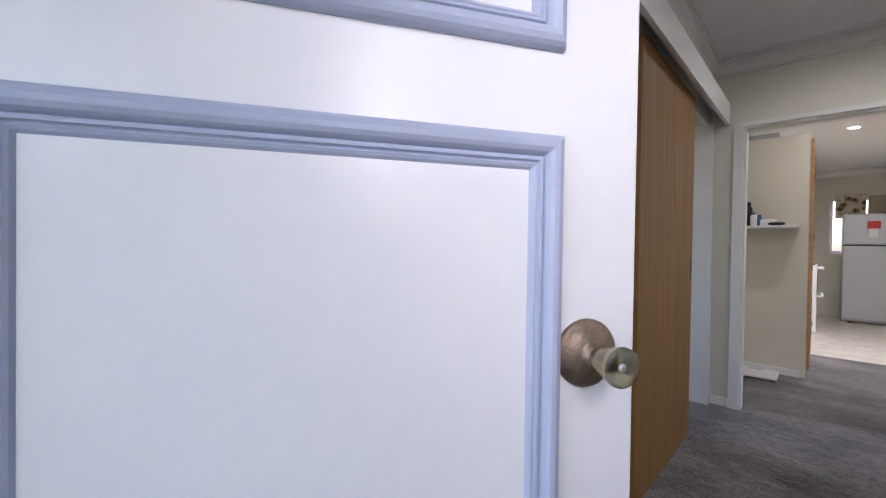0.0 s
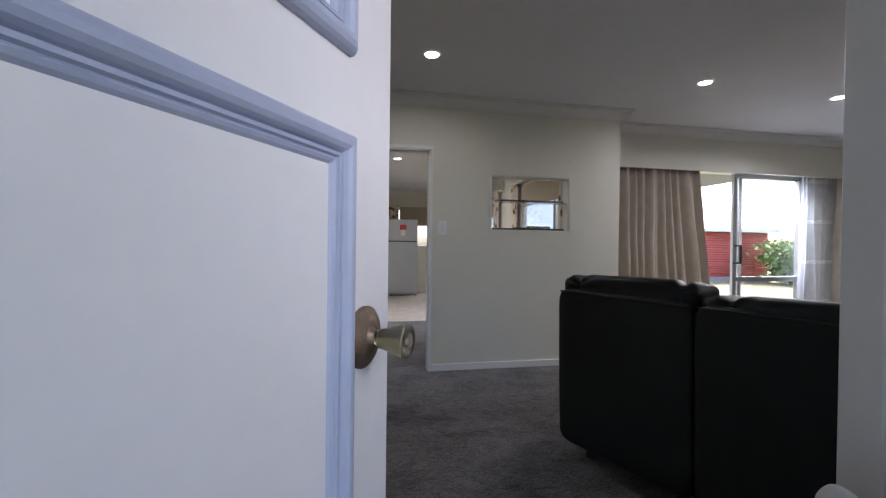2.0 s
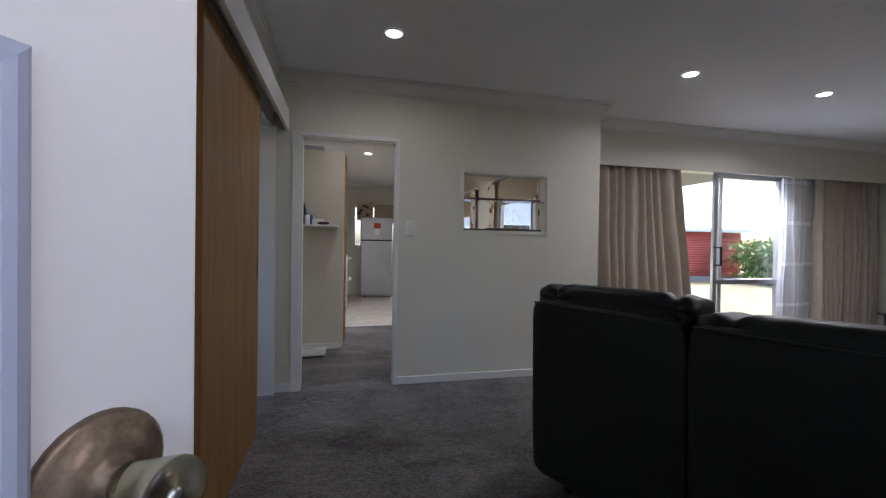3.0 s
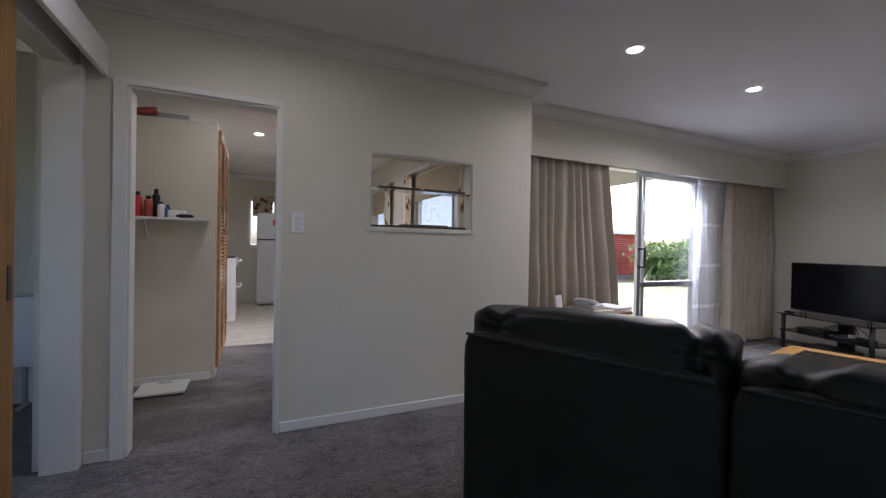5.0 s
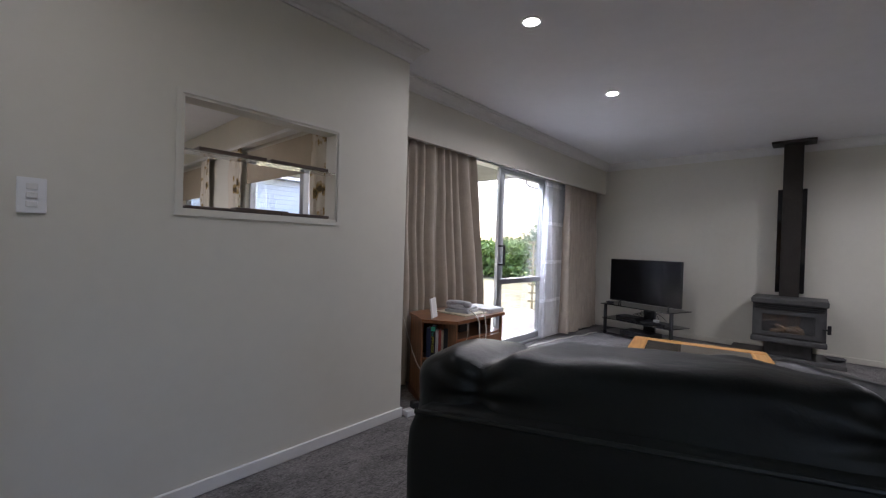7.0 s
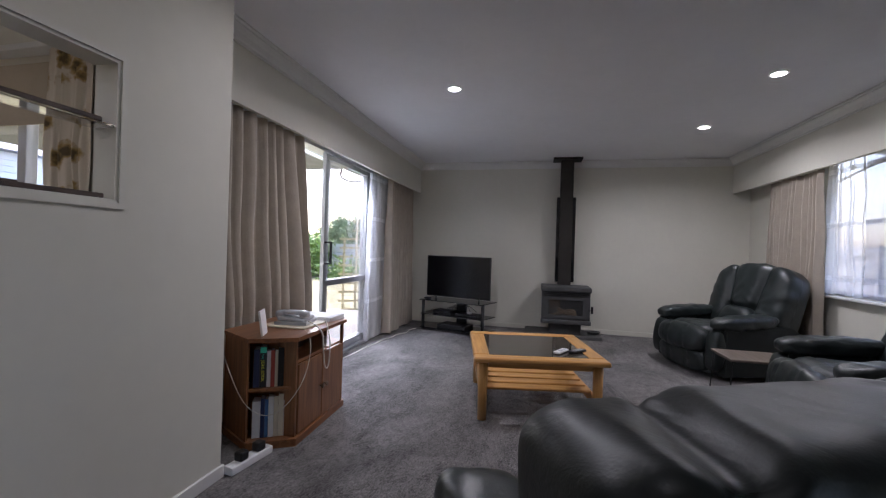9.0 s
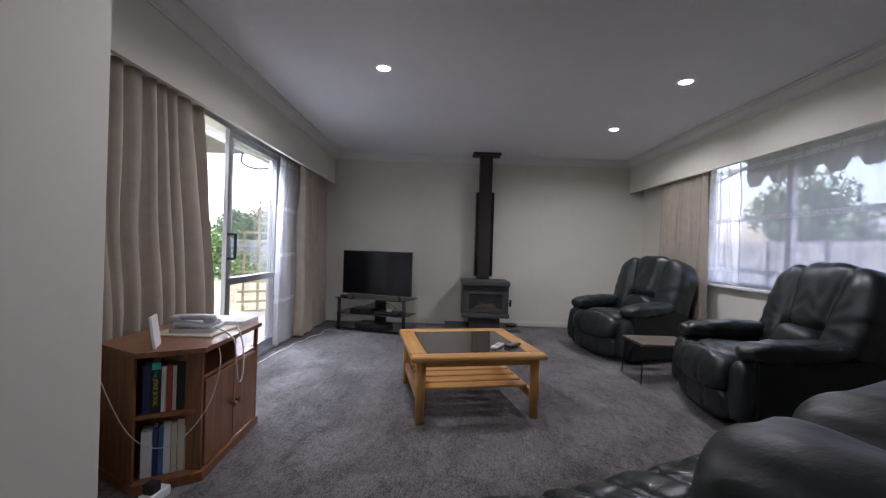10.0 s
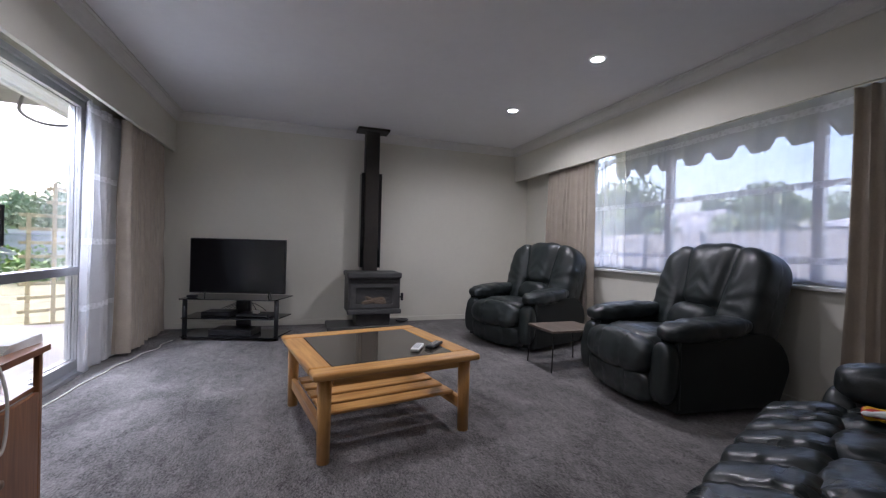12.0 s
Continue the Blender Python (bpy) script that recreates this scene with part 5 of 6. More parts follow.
# ---- side table ----
sd2 = thing("side_table", "small brown wood side table with thin black legs", "side table", pose(4.455, 0.94, 0))
part("tabletop", rbox(-0.19, -0.24, 0.315, 0.19, 0.24, 0.335, 0.005, 2), M["walnut"], sd2)
for x, y in ((-0.17, -0.22), (0.17, -0.22), (-0.17, 0.22), (0.17, 0.22)):
    bm = bmesh.new()
    tube(bm, (x * 1.08, y * 1.08, 0), (x, y, 0.315), 0.006, seg=8)
    part("leg", bm, M["black"], sd2)
for y in (-0.22, 0.22):
    bm = bmesh.new()
    tube(bm, (-0.17, y, 0.305), (0.17, y, 0.305), 0.005, seg=8)
    part("brace", bm, M["black"], sd2)

sb = thing("snack_bag", "crumpled red and yellow snack bag on the sofa", "snack bag", Matrix.Translation((2.26, 1.27, 0.475)) @ pose(0, 0, 0, 10, 8, 30))
part("bag", cushion(0.12, 0.1, 0.045, None, 12, 2.6, 0.03, 22, 1), M["redink"], sb)
part("band", cushion(0.118, 0.04, 0.05, pose(0, 0.02, 0.003), 12, 2.6, 0.025, 22, 1), M["yellow"], sb, "yellow printed band")
part("edge", cushion(0.12, 0.03, 0.02, pose(0, 0.052, 0.006), 10, 2.6, 0.02, 22, 2), M["paper"], sb, "white sealed edge")

# ---- entry: shoe bench, shoes, plush toy ----
bn = thing("shoe_bench", "dark wooden shoe bench beside the glazed partition", "bench")
part("top", rbox(0.65, 0.61, 0.50, 0.935, 1.15, 0.525, 0.005, 2), M["cherry_x"], bn)
for y in (0.62, 1.12):
    part("side", rbox(0.66, y, 0, 0.93, y + 0.02, 0.50, 0.003, 1), M["cherry"], bn)
part("shelf", rbox(0.66, 0.64, 0.22, 0.93, 1.12, 0.24, 0.003, 1), M["cherry_x"], bn)


def shoe(m):
    s = thing("shoe", "grey and black mesh running shoe with white sole", "shoe", m, "shoes on the bench")
    out = [(0.0, -0.13), (0.035, -0.12), (0.042, -0.05), (0.038, 0.0), (0.048, 0.07), (0.042, 0.12), (0.0, 0.15), (-0.036, 0.12), (-0.042, 0.07), (-0.034, 0.0), (-0.04, -0.05), (-0.034, -0.12)]
    bm = prism(out, 0, 0.028)
    bmesh.ops.bevel(bm, geom=bm.edges[:], offset=0.006, segments=2, affect="EDGES")
    part("sole", bm, M["white"], s, "white foam sole")
    up = bmesh.new()
    rings = []
    for k, (z, f, cut) in enumerate(((0.026, 0.98, 0.0), (0.05, 0.96, 0.02), (0.075, 0.82, 0.06), (0.10, 0.62, 0.10), (0.095, 0.5, 0.1), (0.045, 0.45, 0.1))):
        rings.append([up.verts.new((x * f, -0.13 + (y + 0.13) * (1 - cut * 4.2 * max(0, y + 0.02)) * (1 if y < 0 else 1) * (0.98 - 0.02 * k), z - 0.09 * max(0, y) * k * 0.3)) for x, y in out])
    for a, b in zip(rings, rings[1:]):
        for i in range(len(out)):
            up.faces.new((a[i], a[(i + 1) % len(out)], b[(i + 1) % len(out)], b[i]))
    up.faces.new(rings[-1])
    part("upper", soft(up), M["shoe"], s)
    for i in range(4):
        bm = bmesh.new()
        tube(bm, (-0.022, 0.0 + i * 0.022, 0.098 - i * 0.012), (0.022, 0.0 + i * 0.022, 0.098 - i * 0.012), 0.003, seg=6)
        part("lace", bm, M["paper"], s)
    return s


sh = shoe(Matrix.Translation((0.76, 1.05, 0.525)) @ pose(0, 0, 0, 0, 0, 80))
copy_thing(sh, Matrix.Translation((0.76, 0.95, 0.525)) @ pose(0, 0, 0, 0, 0, 88))
single("hair_band", soft(merge(*[lathe([(0.07, -0.008), (0.075, 0), (0.07, 0.008), (0.066, 0)], 28, pose(0, 0, 0.07, 90))])), M["white"], "white padded headband leaning on the bench", "headband", m=Matrix.Translation((0.80, 1.12, 0.54)) @ pose(0, 0, 0, 0, 0, 70))
toy = merge(cushion(0.16, 0.14, 0.2, pose(0, 0, 0.1), 8, 2.3), cushion(0.18, 0.16, 0.16, pose(0, 0, 0.26), 8, 2.2), cushion(0.07, 0.03, 0.07, pose(-0.1, 0, 0.27), 6, 2.2), cushion(0.07, 0.03, 0.07, pose(0.1, 0, 0.27), 6, 2.2),
            cushion(0.1, 0.08, 0.08, pose(0, 0.08, 0.235), 8, 2.2), cushion(0.07, 0.14, 0.07, pose(-0.09, 0.06, 0.12, 20), 6, 2.3), cushion(0.07, 0.14, 0.07, pose(0.09, 0.06, 0.12, 20), 6, 2.3),
            cushion(0.08, 0.16, 0.07, pose(-0.06, 0.1, 0.035), 6, 2.3), cushion(0.08, 0.16, 0.07, pose(0.06, 0.1, 0.035), 6, 2.3))
single("plush_toy", toy, M["plush"], "golden brown plush animal toy sitting on the bench", "plush toy", m=Matrix.Translation((0.79, 0.76, 0.525)) @ pose(0, 0, 0, 0, 0, 110))

# ---- hall cupboard, shelf and kitchen ----
cu2 = thing("hall_cupboard", "cream cupboard with timber louvred doors", "cupboard")
part("body", rbox(-0.52, 5.32, 0, 0.115, 6.42, 2.1, 0.003, 1), M["cream"], cu2)
part("plinth", rbox(-0.52, 5.305, 0, 0.08, 5.32, 0.06, 0.002, 1), M["trim"], cu2)
for y0 in (5.35, 5.89):
    bm = bmesh.new()
    for b in ((0.117, y0, 0.08, 0.14, y0 + 0.05, 2.06), (0.117, y0 + 0.46, 0.08, 0.14, y0 + 0.51, 2.06), (0.117, y0 + 0.05, 2.0, 0.14, y0 + 0.46, 2.06),
              (0.117, y0 + 0.05, 0.7, 0.14, y0 + 0.46, 0.78), (0.117, y0 + 0.05, 0.08, 0.14, y0 + 0.46, 0.15)):
        box(bm, *b)
    dd = part("door", bm, M["louvre"], cu2, "timber louvred door")
    part("lower_panel", rbox(0.119, y0 + 0.05, 0.15, 0.128, y0 + 0.46, 0.7, 0.002, 1), M["louvre"], dd)
    sl0 = part("slat", rbox(-0.014, y0 + 0.05, -0.003, 0.014, y0 + 0.46, 0.003, 0.001, 1), M["louvre"], dd)
    sl0.matrix_basis = pose(0.130, 0, 0.80, 0, 40, 0)
    for i in range(1, 34):
        o = sl0.copy()
        scene.collection.objects.link(o)
        o.parent = dd
        o.matrix_basis = pose(0.130, 0, 0.80 + i * 0.0355, 0, 40, 0)
    for z in (0.3, 1.2, 1.85):
        part("hinge", rbox(0.138, y0 + 0.5, z, 0.146, y0 + 0.52, z + 0.06, 0.002, 1), M["brass"], dd)
hs = thing("wall_shelf", "narrow white shelf fixed to the cupboard side", "shelf")
part("board", rbox(-0.51, 5.12, 1.29, 0.06, 5.32, 1.31, 0.003, 1), M["trim"], hs)
bm = bmesh.new()
tube(bm, (-0.35, 5.31, 1.155), (-0.35, 5.16, 1.29), 0.006, seg=8)
part("bracket", bm, M["trim"], hs)
for x, y, r, h, c, nm in ((-0.40, 5.22, 0.028, 0.19, "redink", "red spray can"), (-0.33, 5.2, 0.03, 0.16, "book_red", "dark red tin"), (-0.29, 5.25, 0.026, 0.22, "black", "black bottle"), (-0.25, 5.2, 0.024, 0.12, "white", "white bottle"),
                          (-0.21, 5.22, 0.02, 0.1, "book_blue", "blue-capped bottle"), (-0.46, 5.2, 0.02, 0.09, "grey", "small grey pot")):
    bt = thing("bottle", nm + " on the hall shelf", "bottle", pose(x, y, 1.31), "shelf bottles")
    part("body", soft(lathe([(r * 0.95, 0), (r, 0.005), (r, h * 0.75), (r * 0.5, h * 0.85)], 16)), M[c], bt)
    part("cap", soft(lathe([(r * 0.55, h * 0.82), (r * 0.55, h * 0.98), (r * 0.4, h)], 16)), M["black" if c != "white" else "book_blue"], bt)
single("tissue_box", rbox(-0.2, 5.16, 1.31, -0.09, 5.26, 1.365, 0.004, 1), M["white"], "small white carton on the hall shelf", "carton")
single("sunglasses_case", cushion(0.12, 0.05, 0.03, pose(-0.09, 5.17, 1.325), 6, 2.6), M["black"], "black glasses case on the hall shelf", "case")
single("storage_box", rbox(-0.42, 5.4, 2.1, -0.1, 5.62, 2.16, 0.004, 1), M["grey"], "flat grey box on top of the cupboard", "box")
single("paper_roll", soft(lathe([(0.03, -0.15), (0.03, 0.15)], 16, pose(-0.46, 5.36, 2.13, 0, 80, 0))), M["book_red"], "orange-red roll on top of the cupboard", "roll")
bs = thing("bathroom_scale", "flat white bathroom scale on the carpet", "bathroom scale")
part("platform", rbox(-0.37, 4.98, 0.012, -0.05, 5.27, 0.035, 0.01, 2), M["white"], bs)
part("display", rbox(-0.26, 5.2, 0.035, -0.16, 5.24, 0.037, 0.001, 1), M["grey"], bs)
for x, y in ((-0.34, 5.01), (-0.08, 5.01), (-0.34, 5.24), (-0.08, 5.24)):
    part("foot", lathe([(0.015, 0), (0.015, 0.012)], 12, pose(x, y, 0)), M["black"], bs)
single("thermostat", rbox(-0.52, 4.78, 1.6, -0.495, 4.9, 1.72, 0.005, 2), M["grey"], "grey wall thermostat in the hall", "thermostat")
cord("dog_lead", [(-0.465, 5.305, 1.19), (-0.49, 5.3, 1.05), (-0.485, 5.3, 0.80), (-0.465, 5.3, 0.66), (-0.445, 5.3, 0.80), (-0.45, 5.3, 1.02), (-0.465, 5.305, 1.19)], 0.012, M["black"], "black lead hanging from a wall hook", "lead")

dw = thing("drawer_cabinet", "white kitchen drawer unit with dark knobs", "kitchen unit")
part("body", rbox(-0.52, 7.0, 0, 0.03, 7.92, 0.88, 0.004, 1), M["white"], dw)
part("worktop", rbox(-0.52, 6.98, 0.88, 0.06, 7.93, 0.915, 0.006, 1), M["cream"], dw)
for i in range(4):
    for y0 in (7.03, 7.48):
        d = part("drawer", rbox(0.03, y0, 0.08 + i * 0.2, 0.05, y0 + 0.42, 0.26 + i * 0.2, 0.004, 1), M["white"], dw)
        part("knob", soft(lathe([(0.008, 0), (0.016, 0.016), (0.014, 0.024), (0.001, 0.025)], 12, pose(0.05, y0 + 0.21, 0.17 + i * 0.2, 0, 90, 0))), M["bronze"], d)
ov = thing("cooker", "white freestanding electric cooker with rail handles", "cooker")
part("body", rbox(-0.5, 7.96, 0, 0.17, 8.54, 0.9, 0.008, 2), M["white"], ov)
part("hob", rbox(-0.48, 7.98, 0.9, 0.15, 8.52, 0.912, 0.004, 1), M["black"], ov, "dark hob plate")
for z in (0.47, 0.84):
    part("handle", merge(rbox(0.21, 8.0, z, 0.235, 8.5, z + 0.03, 0.008, 2), rbox(0.17, 8.0, z, 0.22, 8.03, z + 0.03, 0.006, 1), rbox(0.17, 8.47, z, 0.22, 8.5, z + 0.03, 0.006, 1)), M["white"], ov, "white rail handle")
part("oven_window", rbox(0.17, 8.08, 0.52, 0.174, 8.42, 0.78, 0.002, 1), M["blackglass"], ov)
single("range_hood", prism([(-0.52, 1.55), (-0.05, 1.55), (-0.05, 1.6), (-0.4, 1.75), (-0.52, 1.75)], 7.95, 8.55, pose(0, 8.25 + 8.25 - 8.25, 0, 90, 0, 0) @ pose(0, 0, -8.25)), M["cream"], "cream range hood above the cooker", "range hood")
fr = thing("fridge", "silver two-door fridge freezer with a note on it", "fridge")
part("cabinet", rbox(0.445, 9.42, 0.02, 1.085, 9.98, 1.66, 0.01, 2), M["silver"], fr)
for z0, z1 in ((0.06, 1.17), (1.19, 1.655)):
    part("door", rbox(0.445, 9.36, z0, 1.085, 9.42, z1, 0.014, 3), M["silver"], fr)
part("gap_strip", rbox(0.45, 9.375, 1.165, 1.08, 9.42, 1.195, 0.002, 1), M["black"], fr)
nt = part("note", rbox(0.72, 9.354, 1.3, 0.82, 9.359, 1.48, 0.001, 1), M["paper"], fr, "white note")
part("magnet", rbox(0.70, 9.348, 1.43, 0.84, 9.355, 1.54, 0.002, 1), M["redink"], fr, "red and orange magnet")
for x in (0.54, 1.06):
    part("foot", lathe([(0.02, 0), (0.02, 0.03)], 12, pose(x, 9.45, 0)), M["black"], fr)
single("kitchen_curtain", folds(0.36, 0.72, 1.62, 2.02, 4, 0.02), M["floral"], "short floral curtain at the kitchen window", "curtain", "floral curtains", m=pose(0, 9.95, 0))
single("roller_blind", rbox(0.74, 9.965, 1.55, 1.86, 9.975, 1.98, 0.002, 1), M["blind"], "tan roller blind half lowered at the kitchen window", "blind")
T90 = pose(2.19, 0, 0) @ pose(0, 0, 0, 0, 0, 90)
for y0, y1, sd0 in ((4.70, 5.0, 1.0), (6.3, 6.62, 2.0), (7.2, 7.45, 3.0)):
    single("dining_curtain", folds(y0, y1, 0.7, 2.03, 4, 0.02, seed=sd0), M["floral"], "cream curtain with brown floral print at the dining window", "curtain", "floral curtains", m=T90)
single("dining_blind", rbox(2.235, 5.0, 1.68, 2.245, 6.3, 1.99, 0.002, 1), M["blind"], "tan roller blind part lowered at the dining window", "blind")
single("dining_blind", rbox(2.235, 7.45, 1.62, 2.245, 8.35, 1.99, 0.002, 1), M["blind"], "tan roller blind part lowered at the side window", "blind")
structure("trim_curtain_rail", merge(rbox(2.17, 4.7, 2.03, 2.25, 6.65, 2.06, 0.004, 1), rbox(2.17, 7.2, 2.03, 2.25, 8.4, 2.06, 0.004, 1)), M["trim"], "white curtain rail box", "curtain rail")
# panel heater seen past the sliding door
ht = thing("panel_heater", "white electric panel heater against the bedroom wall", "heater", pose(-0.84, 5.12, 0))
part("body", rbox(-0.22, -0.03, 0.27, 0.24, 0.05, 0.74, 0.012, 2), M["white"], ht)
part("top_grille", rbox(-0.20, -0.024, 0.741, 0.22, 0.044, 0.752, 0.002, 1), M["grey"], ht, "dark grey top grille")
# Grey strip puts the shade on the heater's left side into colour.
part("side_cap", rbox(-0.245, -0.026, 0.28, -0.221, 0.046, 0.73, 0.006, 2), M["grey"], ht, "grey end strip painting the shaded left side")
for x in (-0.15, 0.17):
    part("foot", merge(rbox(x - 0.015, -0.09, 0.0, x + 0.015, 0.05, 0.02, 0.004, 1), rbox(x - 0.012, 0.0, 0.02, x + 0.012, 0.02, 0.27, 0.003, 1)), M["grey"], ht)

# ---- yard behind the house ----
def corrugated(x0, x1, z0, z1, pitch=0.09, amp=0.018):
    bm = bmesh.new()
    n = int((z1 - z0) / pitch * 6)
    rows = []
    for j in range(n + 1):
        z = z0 + (z1 - z0) * j / n
        y = amp * math.sin(2 * math.pi * (z - z0) / pitch)
        rows.append(([bm.verts.new((x, y, z)) for x in (x0, x1)], [bm.verts.new((x, y + 0.02, z)) for x in (x0, x1)]))
    for (a, b), (c, d) in zip(rows, rows[1:]):
        bm.faces.new((a[0], a[1], c[1], c[0]))
        bm.faces.new((b[1], b[0], d[0], d[1]))
        bm.faces.new((a[0], c[0], d[0], b[0]))
        bm.faces.new((a[1], b[1], d[1], c[1]))
    return soft(bm)


shd = thing("shed", "low shed clad in red corrugated iron with a white roof edge", "shed", pose(0, 14.0, 0))
part("front_wall", corrugated(8.5, 15.6, 0.02, 1.75), M["red"], shd)
part("side_wall", rbox(15.52, 0.03, -0.16, 15.6, 4.0, 1.75, 0.003, 1), M["red"], shd)
part("plinth", rbox(8.5, -0.02, -0.16, 15.6, 0.04, 0.02, 0.003, 1), M["concrete"], shd, "grey concrete footing")
part("roof", rbox(8.3, -0.25, 1.76, 15.8, 4.2, 1.9, 0.01, 1, pose(0, 0, 0, 2)), M["board"], shd)


def paling_fence(name, label, p0, p1, h, material, boards):
    p0, p1 = Vector(p0), Vector(p1)
    f = thing(name, label, "fence", Matrix.Translation((p0.x, p0.y, -0.16)) @ pose(0, 0, 0, 0, 0, math.degrees(math.atan2(p1.y - p0.y, p1.x - p0.x))))
    ln = (p1 - p0).length
    step = h / boards
    first = part("board", rbox(0, 0, 0, ln, 0.022, step - 0.012, 0.003, 1), material, f)
    for i in range(1, boards):
        o = first.copy()
        scene.collection.objects.link(o)
        o.parent = f
        o.matrix_basis = pose(0, 0.003 * (i % 2), i * step)
    n = int(ln / 2.2)
    for i in range(n + 1):
        part("post", rbox(i * 2.2 - 0.045, 0.03, 0, i * 2.2 + 0.045, 0.12, h + 0.05, 0.005, 1), material, f)
    return f


paling_fence("board_fence", "weathered white board fence at the end of the lawn", (16.2, 13.6, 0), (15.6, 1.5, 0), 1.34, M["whitefence"], 8)


def leaves(count, shape, size, rnd):
    """A crown of single leaves; shape(rnd) gives a place."""
    verts, faces = [], []
    for _ in range(count):
        c = shape(rnd)
        a, b = Vector((rnd.gauss(0, 1), rnd.gauss(0, 1), rnd.gauss(0, 1))).normalized(), Vector((rnd.gauss(0, 1), rnd.gauss(0, 1), rnd.gauss(0, 1))).normalized()
        b = (b - a * a.dot(b)).normalized()
        s = size * rnd.uniform(0.6, 1.4)
        i = len(verts)
        verts += [c - a * s, c + b * s * 0.45, c + a * s, c - b * s * 0.45]
        faces.append((i, i + 1, i + 2, i + 3))
    return verts, faces


def crown(name, count, shape, size, rnd, material, parent):
    me = bpy.data.meshes.new(name)
    v, f = leaves(count, shape, size, rnd)
    me.from_pydata(v, [], f)
    me.materials.append(material)
    ob = new(name, me)
    ob.parent = parent
    return tagged(ob, kind="stuff")


def tree(x, y, h, r, seed, label="leafy green garden tree with an uneven crown", material="leaf", low=0.3):
    rnd = random.Random(seed)
    t = thing("tree", label, "tree", pose(x, y, -0.16))
    bm = bmesh.new()
    tube(bm, (0, 0, 0), (0.1, 0, h * 0.45), 0.05 * h, 0.03 * h, 10)
    part("trunk", bm, M["bark"], t)
    blobs = []
    for i in range(9):
        a, q = rnd.uniform(0, 6.28), rnd.uniform(0.15, 0.75) * r
        z = h * rnd.uniform(low + 0.12, 0.86)
        blobs.append((Vector((q * math.cos(a), q * math.sin(a), z)), r * rnd.uniform(0.32, 0.55)))
        bm = bmesh.new()
        tube(bm, (0.1, 0, h * 0.4), (q * 0.8 * math.cos(a), q * 0.8 * math.sin(a), z), 0.018 * h, 0.006 * h, 7)
        part("limb", bm, M["bark"], t)

    def place(g):
        c, s = g.choice(blobs)
        d = Vector((g.gauss(0, 1), g.gauss(0, 1), g.gauss(0, 1))).normalized()
        return c + d * s * (g.random() ** 0.4) * Vector((1, 1, 0.85)).length / 1.7
    crown("crown", 9000, place, 0.032 * r + 0.03, rnd, M[material], t)
    return t


for k, (x, y, h, r) in enumerate(((19.5, 6.8, 2.7, 1.9), (19.5, 10.0, 2.8, 2.0), (20.3, 12.3, 2.5, 1.6), (19.0, 3.2, 2.7, 1.9), (29.0, 20.5, 1.7, 1.5), (20.5, 27.0, 1.9, 1.5))):
    tree(x, y, h, r, k + 1)
rnd = random.Random(77)
vine = thing("vine_hedge", "bright green climbing vine over the fence corner", "hedge", pose(0, 0, 0))
crown("foliage", 4200, lambda g: Vector((14.7 + g.random() * 1.5, 13.5 - (g.random()) * 2.4, -0.1 + 1.42 * g.random() ** 0.8)) + Vector((g.gauss(0, 0.18), g.gauss(0, 0.18), g.gauss(0, 0.1))), 0.11, rnd, M["leaf2"], vine)
bm = bmesh.new()
for i in range(7):
    tube(bm, (14.8 + i * 0.2, 13.2 - 0.3 * i, -0.16), (14.9 + i * 0.2, 13.1 - 0.28 * i, 1.0), 0.025, 0.012, 6)
part("stems", bm, M["bark"], vine)
sh2 = thing("garden_shrub", "low green shrub at the foot of the white fence", "shrub", pose(14.6, 9.5, -0.16))
crown("foliage", 900, lambda g: Vector((g.gauss(0, 0.4), g.gauss(0, 0.5), abs(g.gauss(0, 0.35)))), 0.08, rnd, M["leaf2"], sh2)

tr = thing("trellis", "weathered timber garden trellis standing by the patio", "trellis", Matrix.Translation((7.75, 5.85, -0.16)) @ pose(0, 0, 0, 0, 0, -52))
for i in range(4):
    part("upright", rbox(-0.34 + i * 0.225, 0, 0, -0.30 + i * 0.225, 0.02, 1.42 if i < 1 else 1.8, 0.003, 1), M["trellis"], tr)
for i in range(11):
    part("cross_slat", rbox(-0.40 if i < 9 else -0.17, 0.021, 0.08 + i * 0.162, 0.40, 0.04, 0.118 + i * 0.162, 0.003, 1), M["trellis"], tr)
cord("eave_bracket", [(6.2, 5.46, 2.33), (6.35, 5.6, 2.22), (6.6, 5.72, 2.18), (6.9, 5.7, 2.16), (7.1, 5.55, 2.2), (7.15, 5.46, 2.28)], 0.016, M["iron"], "bent metal frame fixed under the eaves", "bracket")

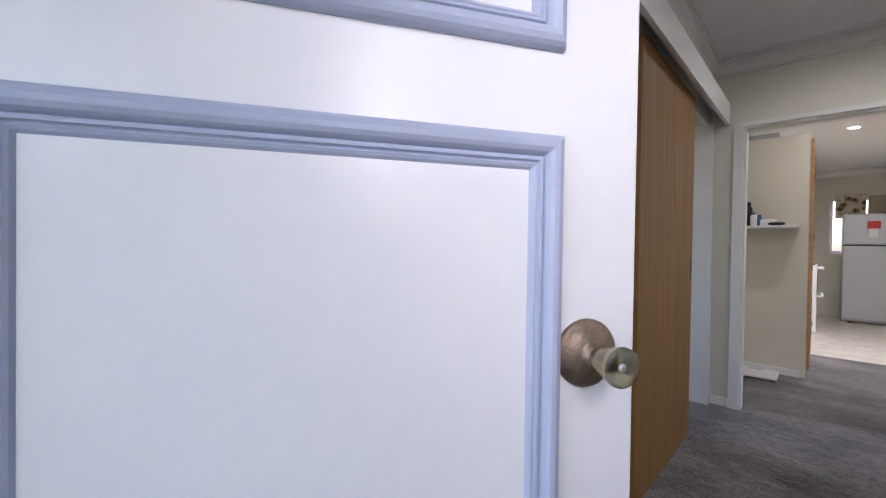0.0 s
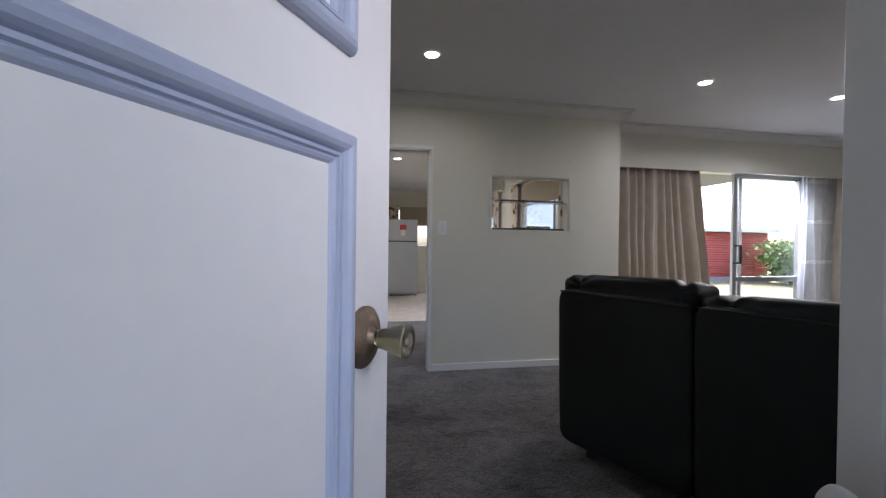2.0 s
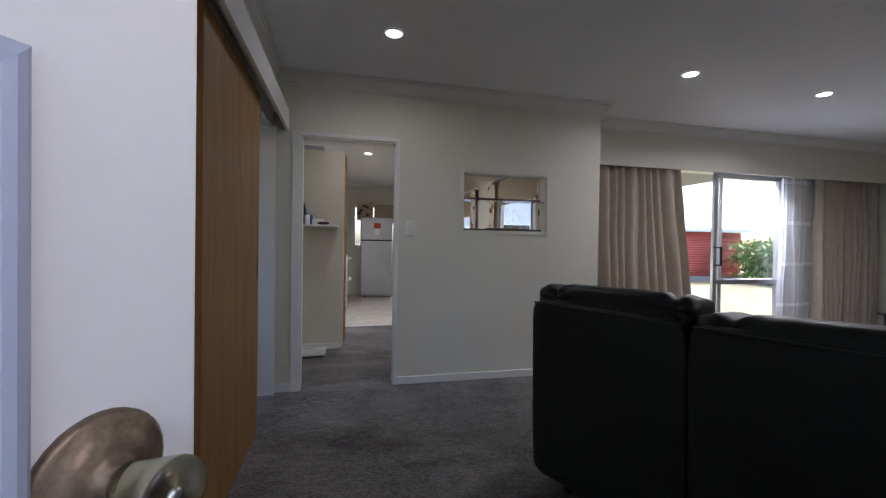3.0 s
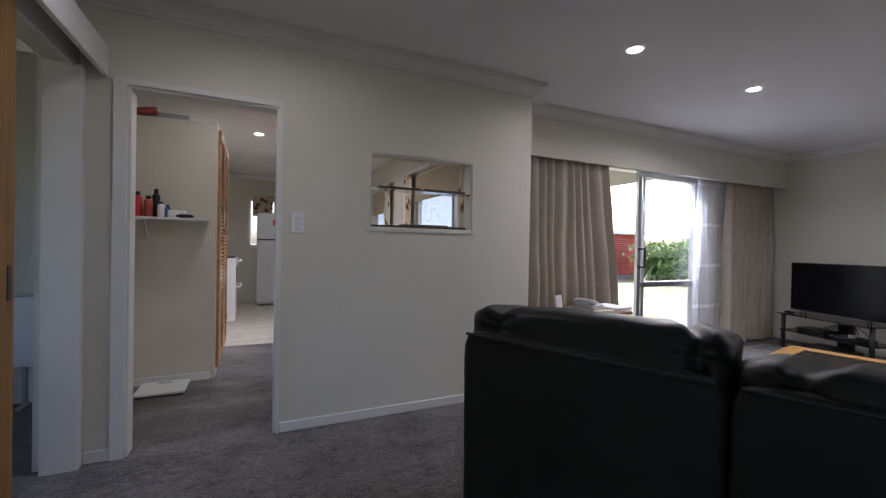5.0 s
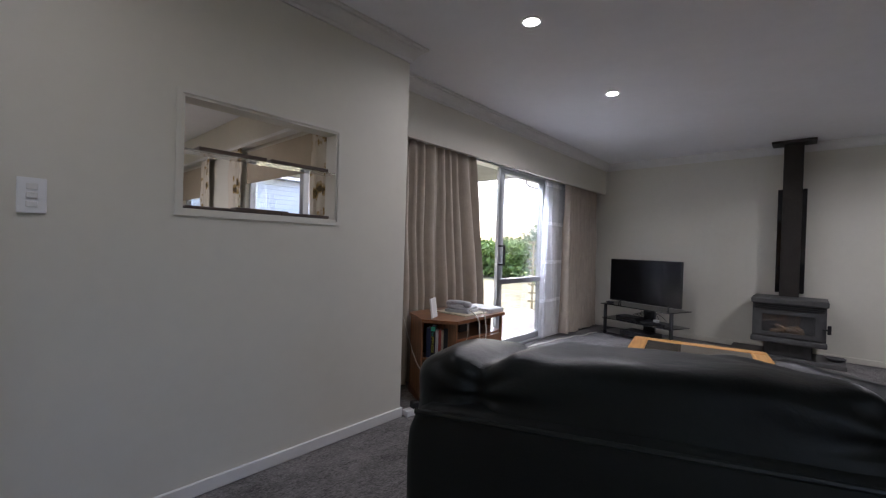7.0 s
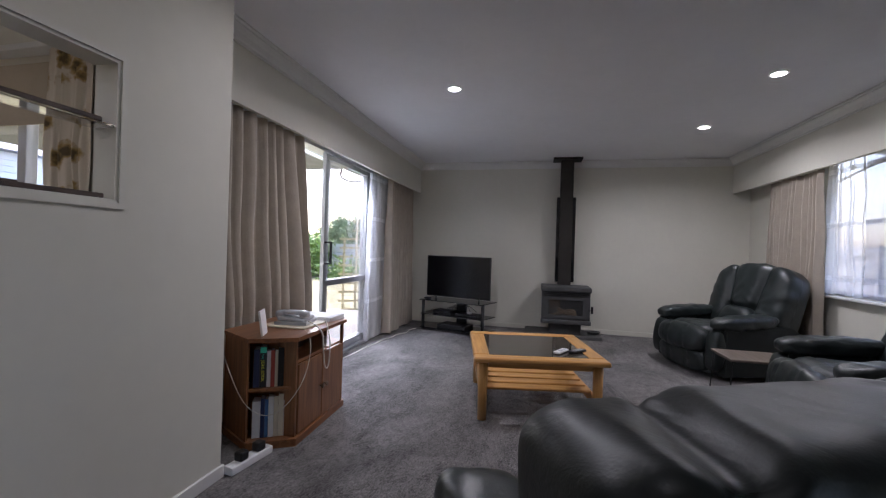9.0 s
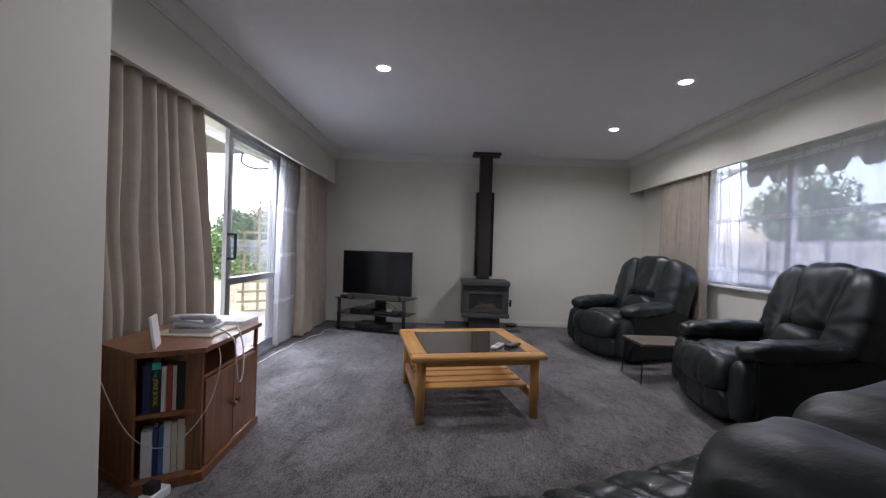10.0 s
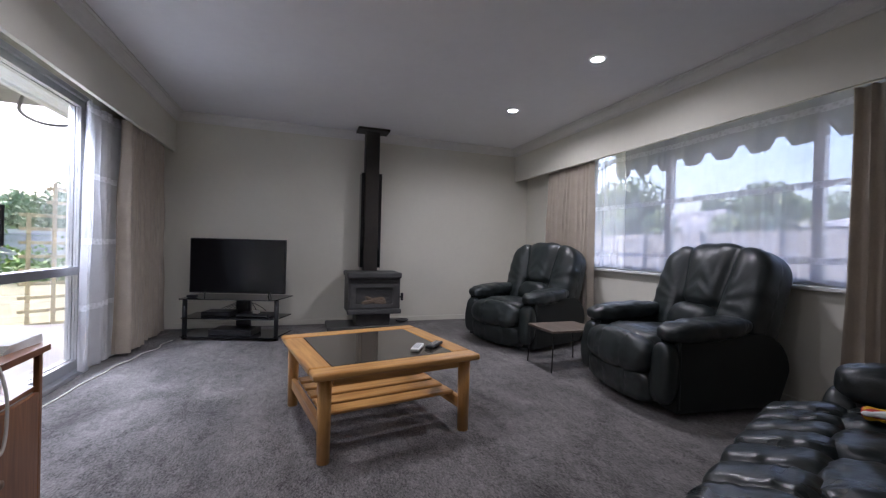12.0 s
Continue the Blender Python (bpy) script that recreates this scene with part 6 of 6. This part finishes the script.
# neighbour with weatherboards, seen from the dining window
def house(name, label, x0, y0, x1, y1, h, rise, wall_mat, boards=True, z=-0.16, wins=((0.25, 0.9, 1.0), (0.65, 0.9, 1.0))):
    hs0 = thing(name, label, "house", pose(0, 0, z))
    part("wall", rbox(x0, y0, 0, x1, y1, h, 0.01, 1), wall_mat, hs0)
    if boards:
        n = int(h / 0.16)
        for i in range(n):
            for yy, sgn in ((y0, -1), (y1, 1)):
                part("weatherboard", rbox(x0 - 0.02, min(yy, yy + sgn * 0.028), i * 0.16, x1 + 0.02, max(yy, yy + sgn * 0.028), i * 0.16 + 0.145, 0.004, 1), wall_mat, hs0)
            part("weatherboard", rbox(x0 - 0.028, y0, i * 0.16, x0, y1, i * 0.16 + 0.145, 0.004, 1), wall_mat, hs0)
    cx0, cx1, cy = x0 + (y1 - y0) / 2, x1 - (y1 - y0) / 2, (y0 + y1) / 2
    bm = bmesh.new()
    e = 0.45
    v = [bm.verts.new(q) for q in ((x0 - e, y0 - e, h), (x1 + e, y0 - e, h), (x1 + e, y1 + e, h), (x0 - e, y1 + e, h), (max(cx0, x0), cy, h + rise), (max(cx1, cx0 + 0.5), cy, h + rise))]
    for f in ((0, 1, 5, 4), (1, 2, 5), (2, 3, 4, 5), (3, 0, 4), (0, 3, 2, 1)):
        bm.faces.new([v[i] for i in f])
    part("roof", bm, M["roof"], hs0)
    for f, w0, wz in wins:
        xx = x0 + (x1 - x0) * f
        for yy in (y0 - 0.05, y1 + 0.01):
            w = part("window", rbox(xx - 0.75, yy, wz, xx + 0.75, yy + 0.04, wz + 1.15, 0.004, 1), M["white"], hs0)
            part("pane", rbox(xx - 0.68, yy - 0.008, wz + 0.07, xx + 0.68, yy + 0.048, wz + 1.08, 0.002, 1), M["blackglass"], w)
    return hs0


house("weatherboard_house", "pale blue-white weatherboard house next door", 5.0, 16.0, 11.5, 21.0, 3.4, 1.4, M["board"])

# ---- street side ----
aw = thing("window_awning", "faded green canvas awning with scalloped valance", "awning")
bm = bmesh.new()
v = [bm.verts.new(q) for q in ((1.9, -0.17, 2.38), (5.9, -0.17, 2.38), (5.9, -0.9, 2.24), (1.9, -0.9, 2.24), (1.9, -0.17, 2.372), (5.9, -0.17, 2.372), (5.9, -0.9, 2.232), (1.9, -0.9, 2.232))]
for f in ((0, 1, 2, 3), (7, 6, 5, 4), (0, 3, 7, 4), (1, 5, 6, 2), (3, 2, 6, 7), (0, 4, 5, 1)):
    bm.faces.new([v[i] for i in f])
part("canvas", bm, M["awning"], aw)
pts = []
for i in range(12):
    x = 1.9 + i * 0.34
    for a, z in ((0.0, 2.04), (0.03, 2.04), (0.09, 1.95), (0.115, 1.94), (0.225, 1.94), (0.25, 1.95), (0.31, 2.04)):
        pts.append((x + a, z))
bm = bmesh.new()
lo = [bm.verts.new((x, -0.905, z)) for x, z in pts]
hi = [bm.verts.new((x, -0.905, 2.24)) for x, z in pts]
for i in range(len(pts) - 1):
    bm.faces.new((lo[i], lo[i + 1], hi[i + 1], hi[i]))
vl = part("valance", bm, M["awning"], aw, "scalloped canvas valance")
vl.modifiers.new("thick", "SOLIDIFY").thickness = 0.006
for x in (1.95, 5.85):
    bm = bmesh.new()
    tube(bm, (x, -0.16, 1.8), (x, -0.88, 2.22), 0.012, seg=8)
    part("arm", bm, M["alu"], aw)
paling_fence("street_fence", "grey board fence along the street", (-20, -8.6, 0), (60, -8.6, 0), 1.8, M["greyfence"], 9)
for k, (x, y, h, r, mt) in enumerate(((16.5, -11.6, 4.4, 2.5, "leaf"), (11.6, -12.2, 4.2, 1.4, "leaf"), (31, -37, 7.4, 3.2, "leaf"), (38, -34, 6.6, 3.2, "leaf"), (8.0, -27.5, 4.6, 2.0, "leaf"), (24, -40, 7.0, 3.0, "leaf"))):
    tree(x, y, h, r, 40 + k, "leafy green street tree with an uneven crown", mt)
house("street_house", "single-storey house with a grey hip roof across the street", 21.0, -30.5, 31, -24.5, 2.6, 2.0, M["board"], False)
house("street_house", "grey-roofed house across the street", 8.0, -23.5, 13.2, -18.0, 2.4, 0.9, M["roof"], False)
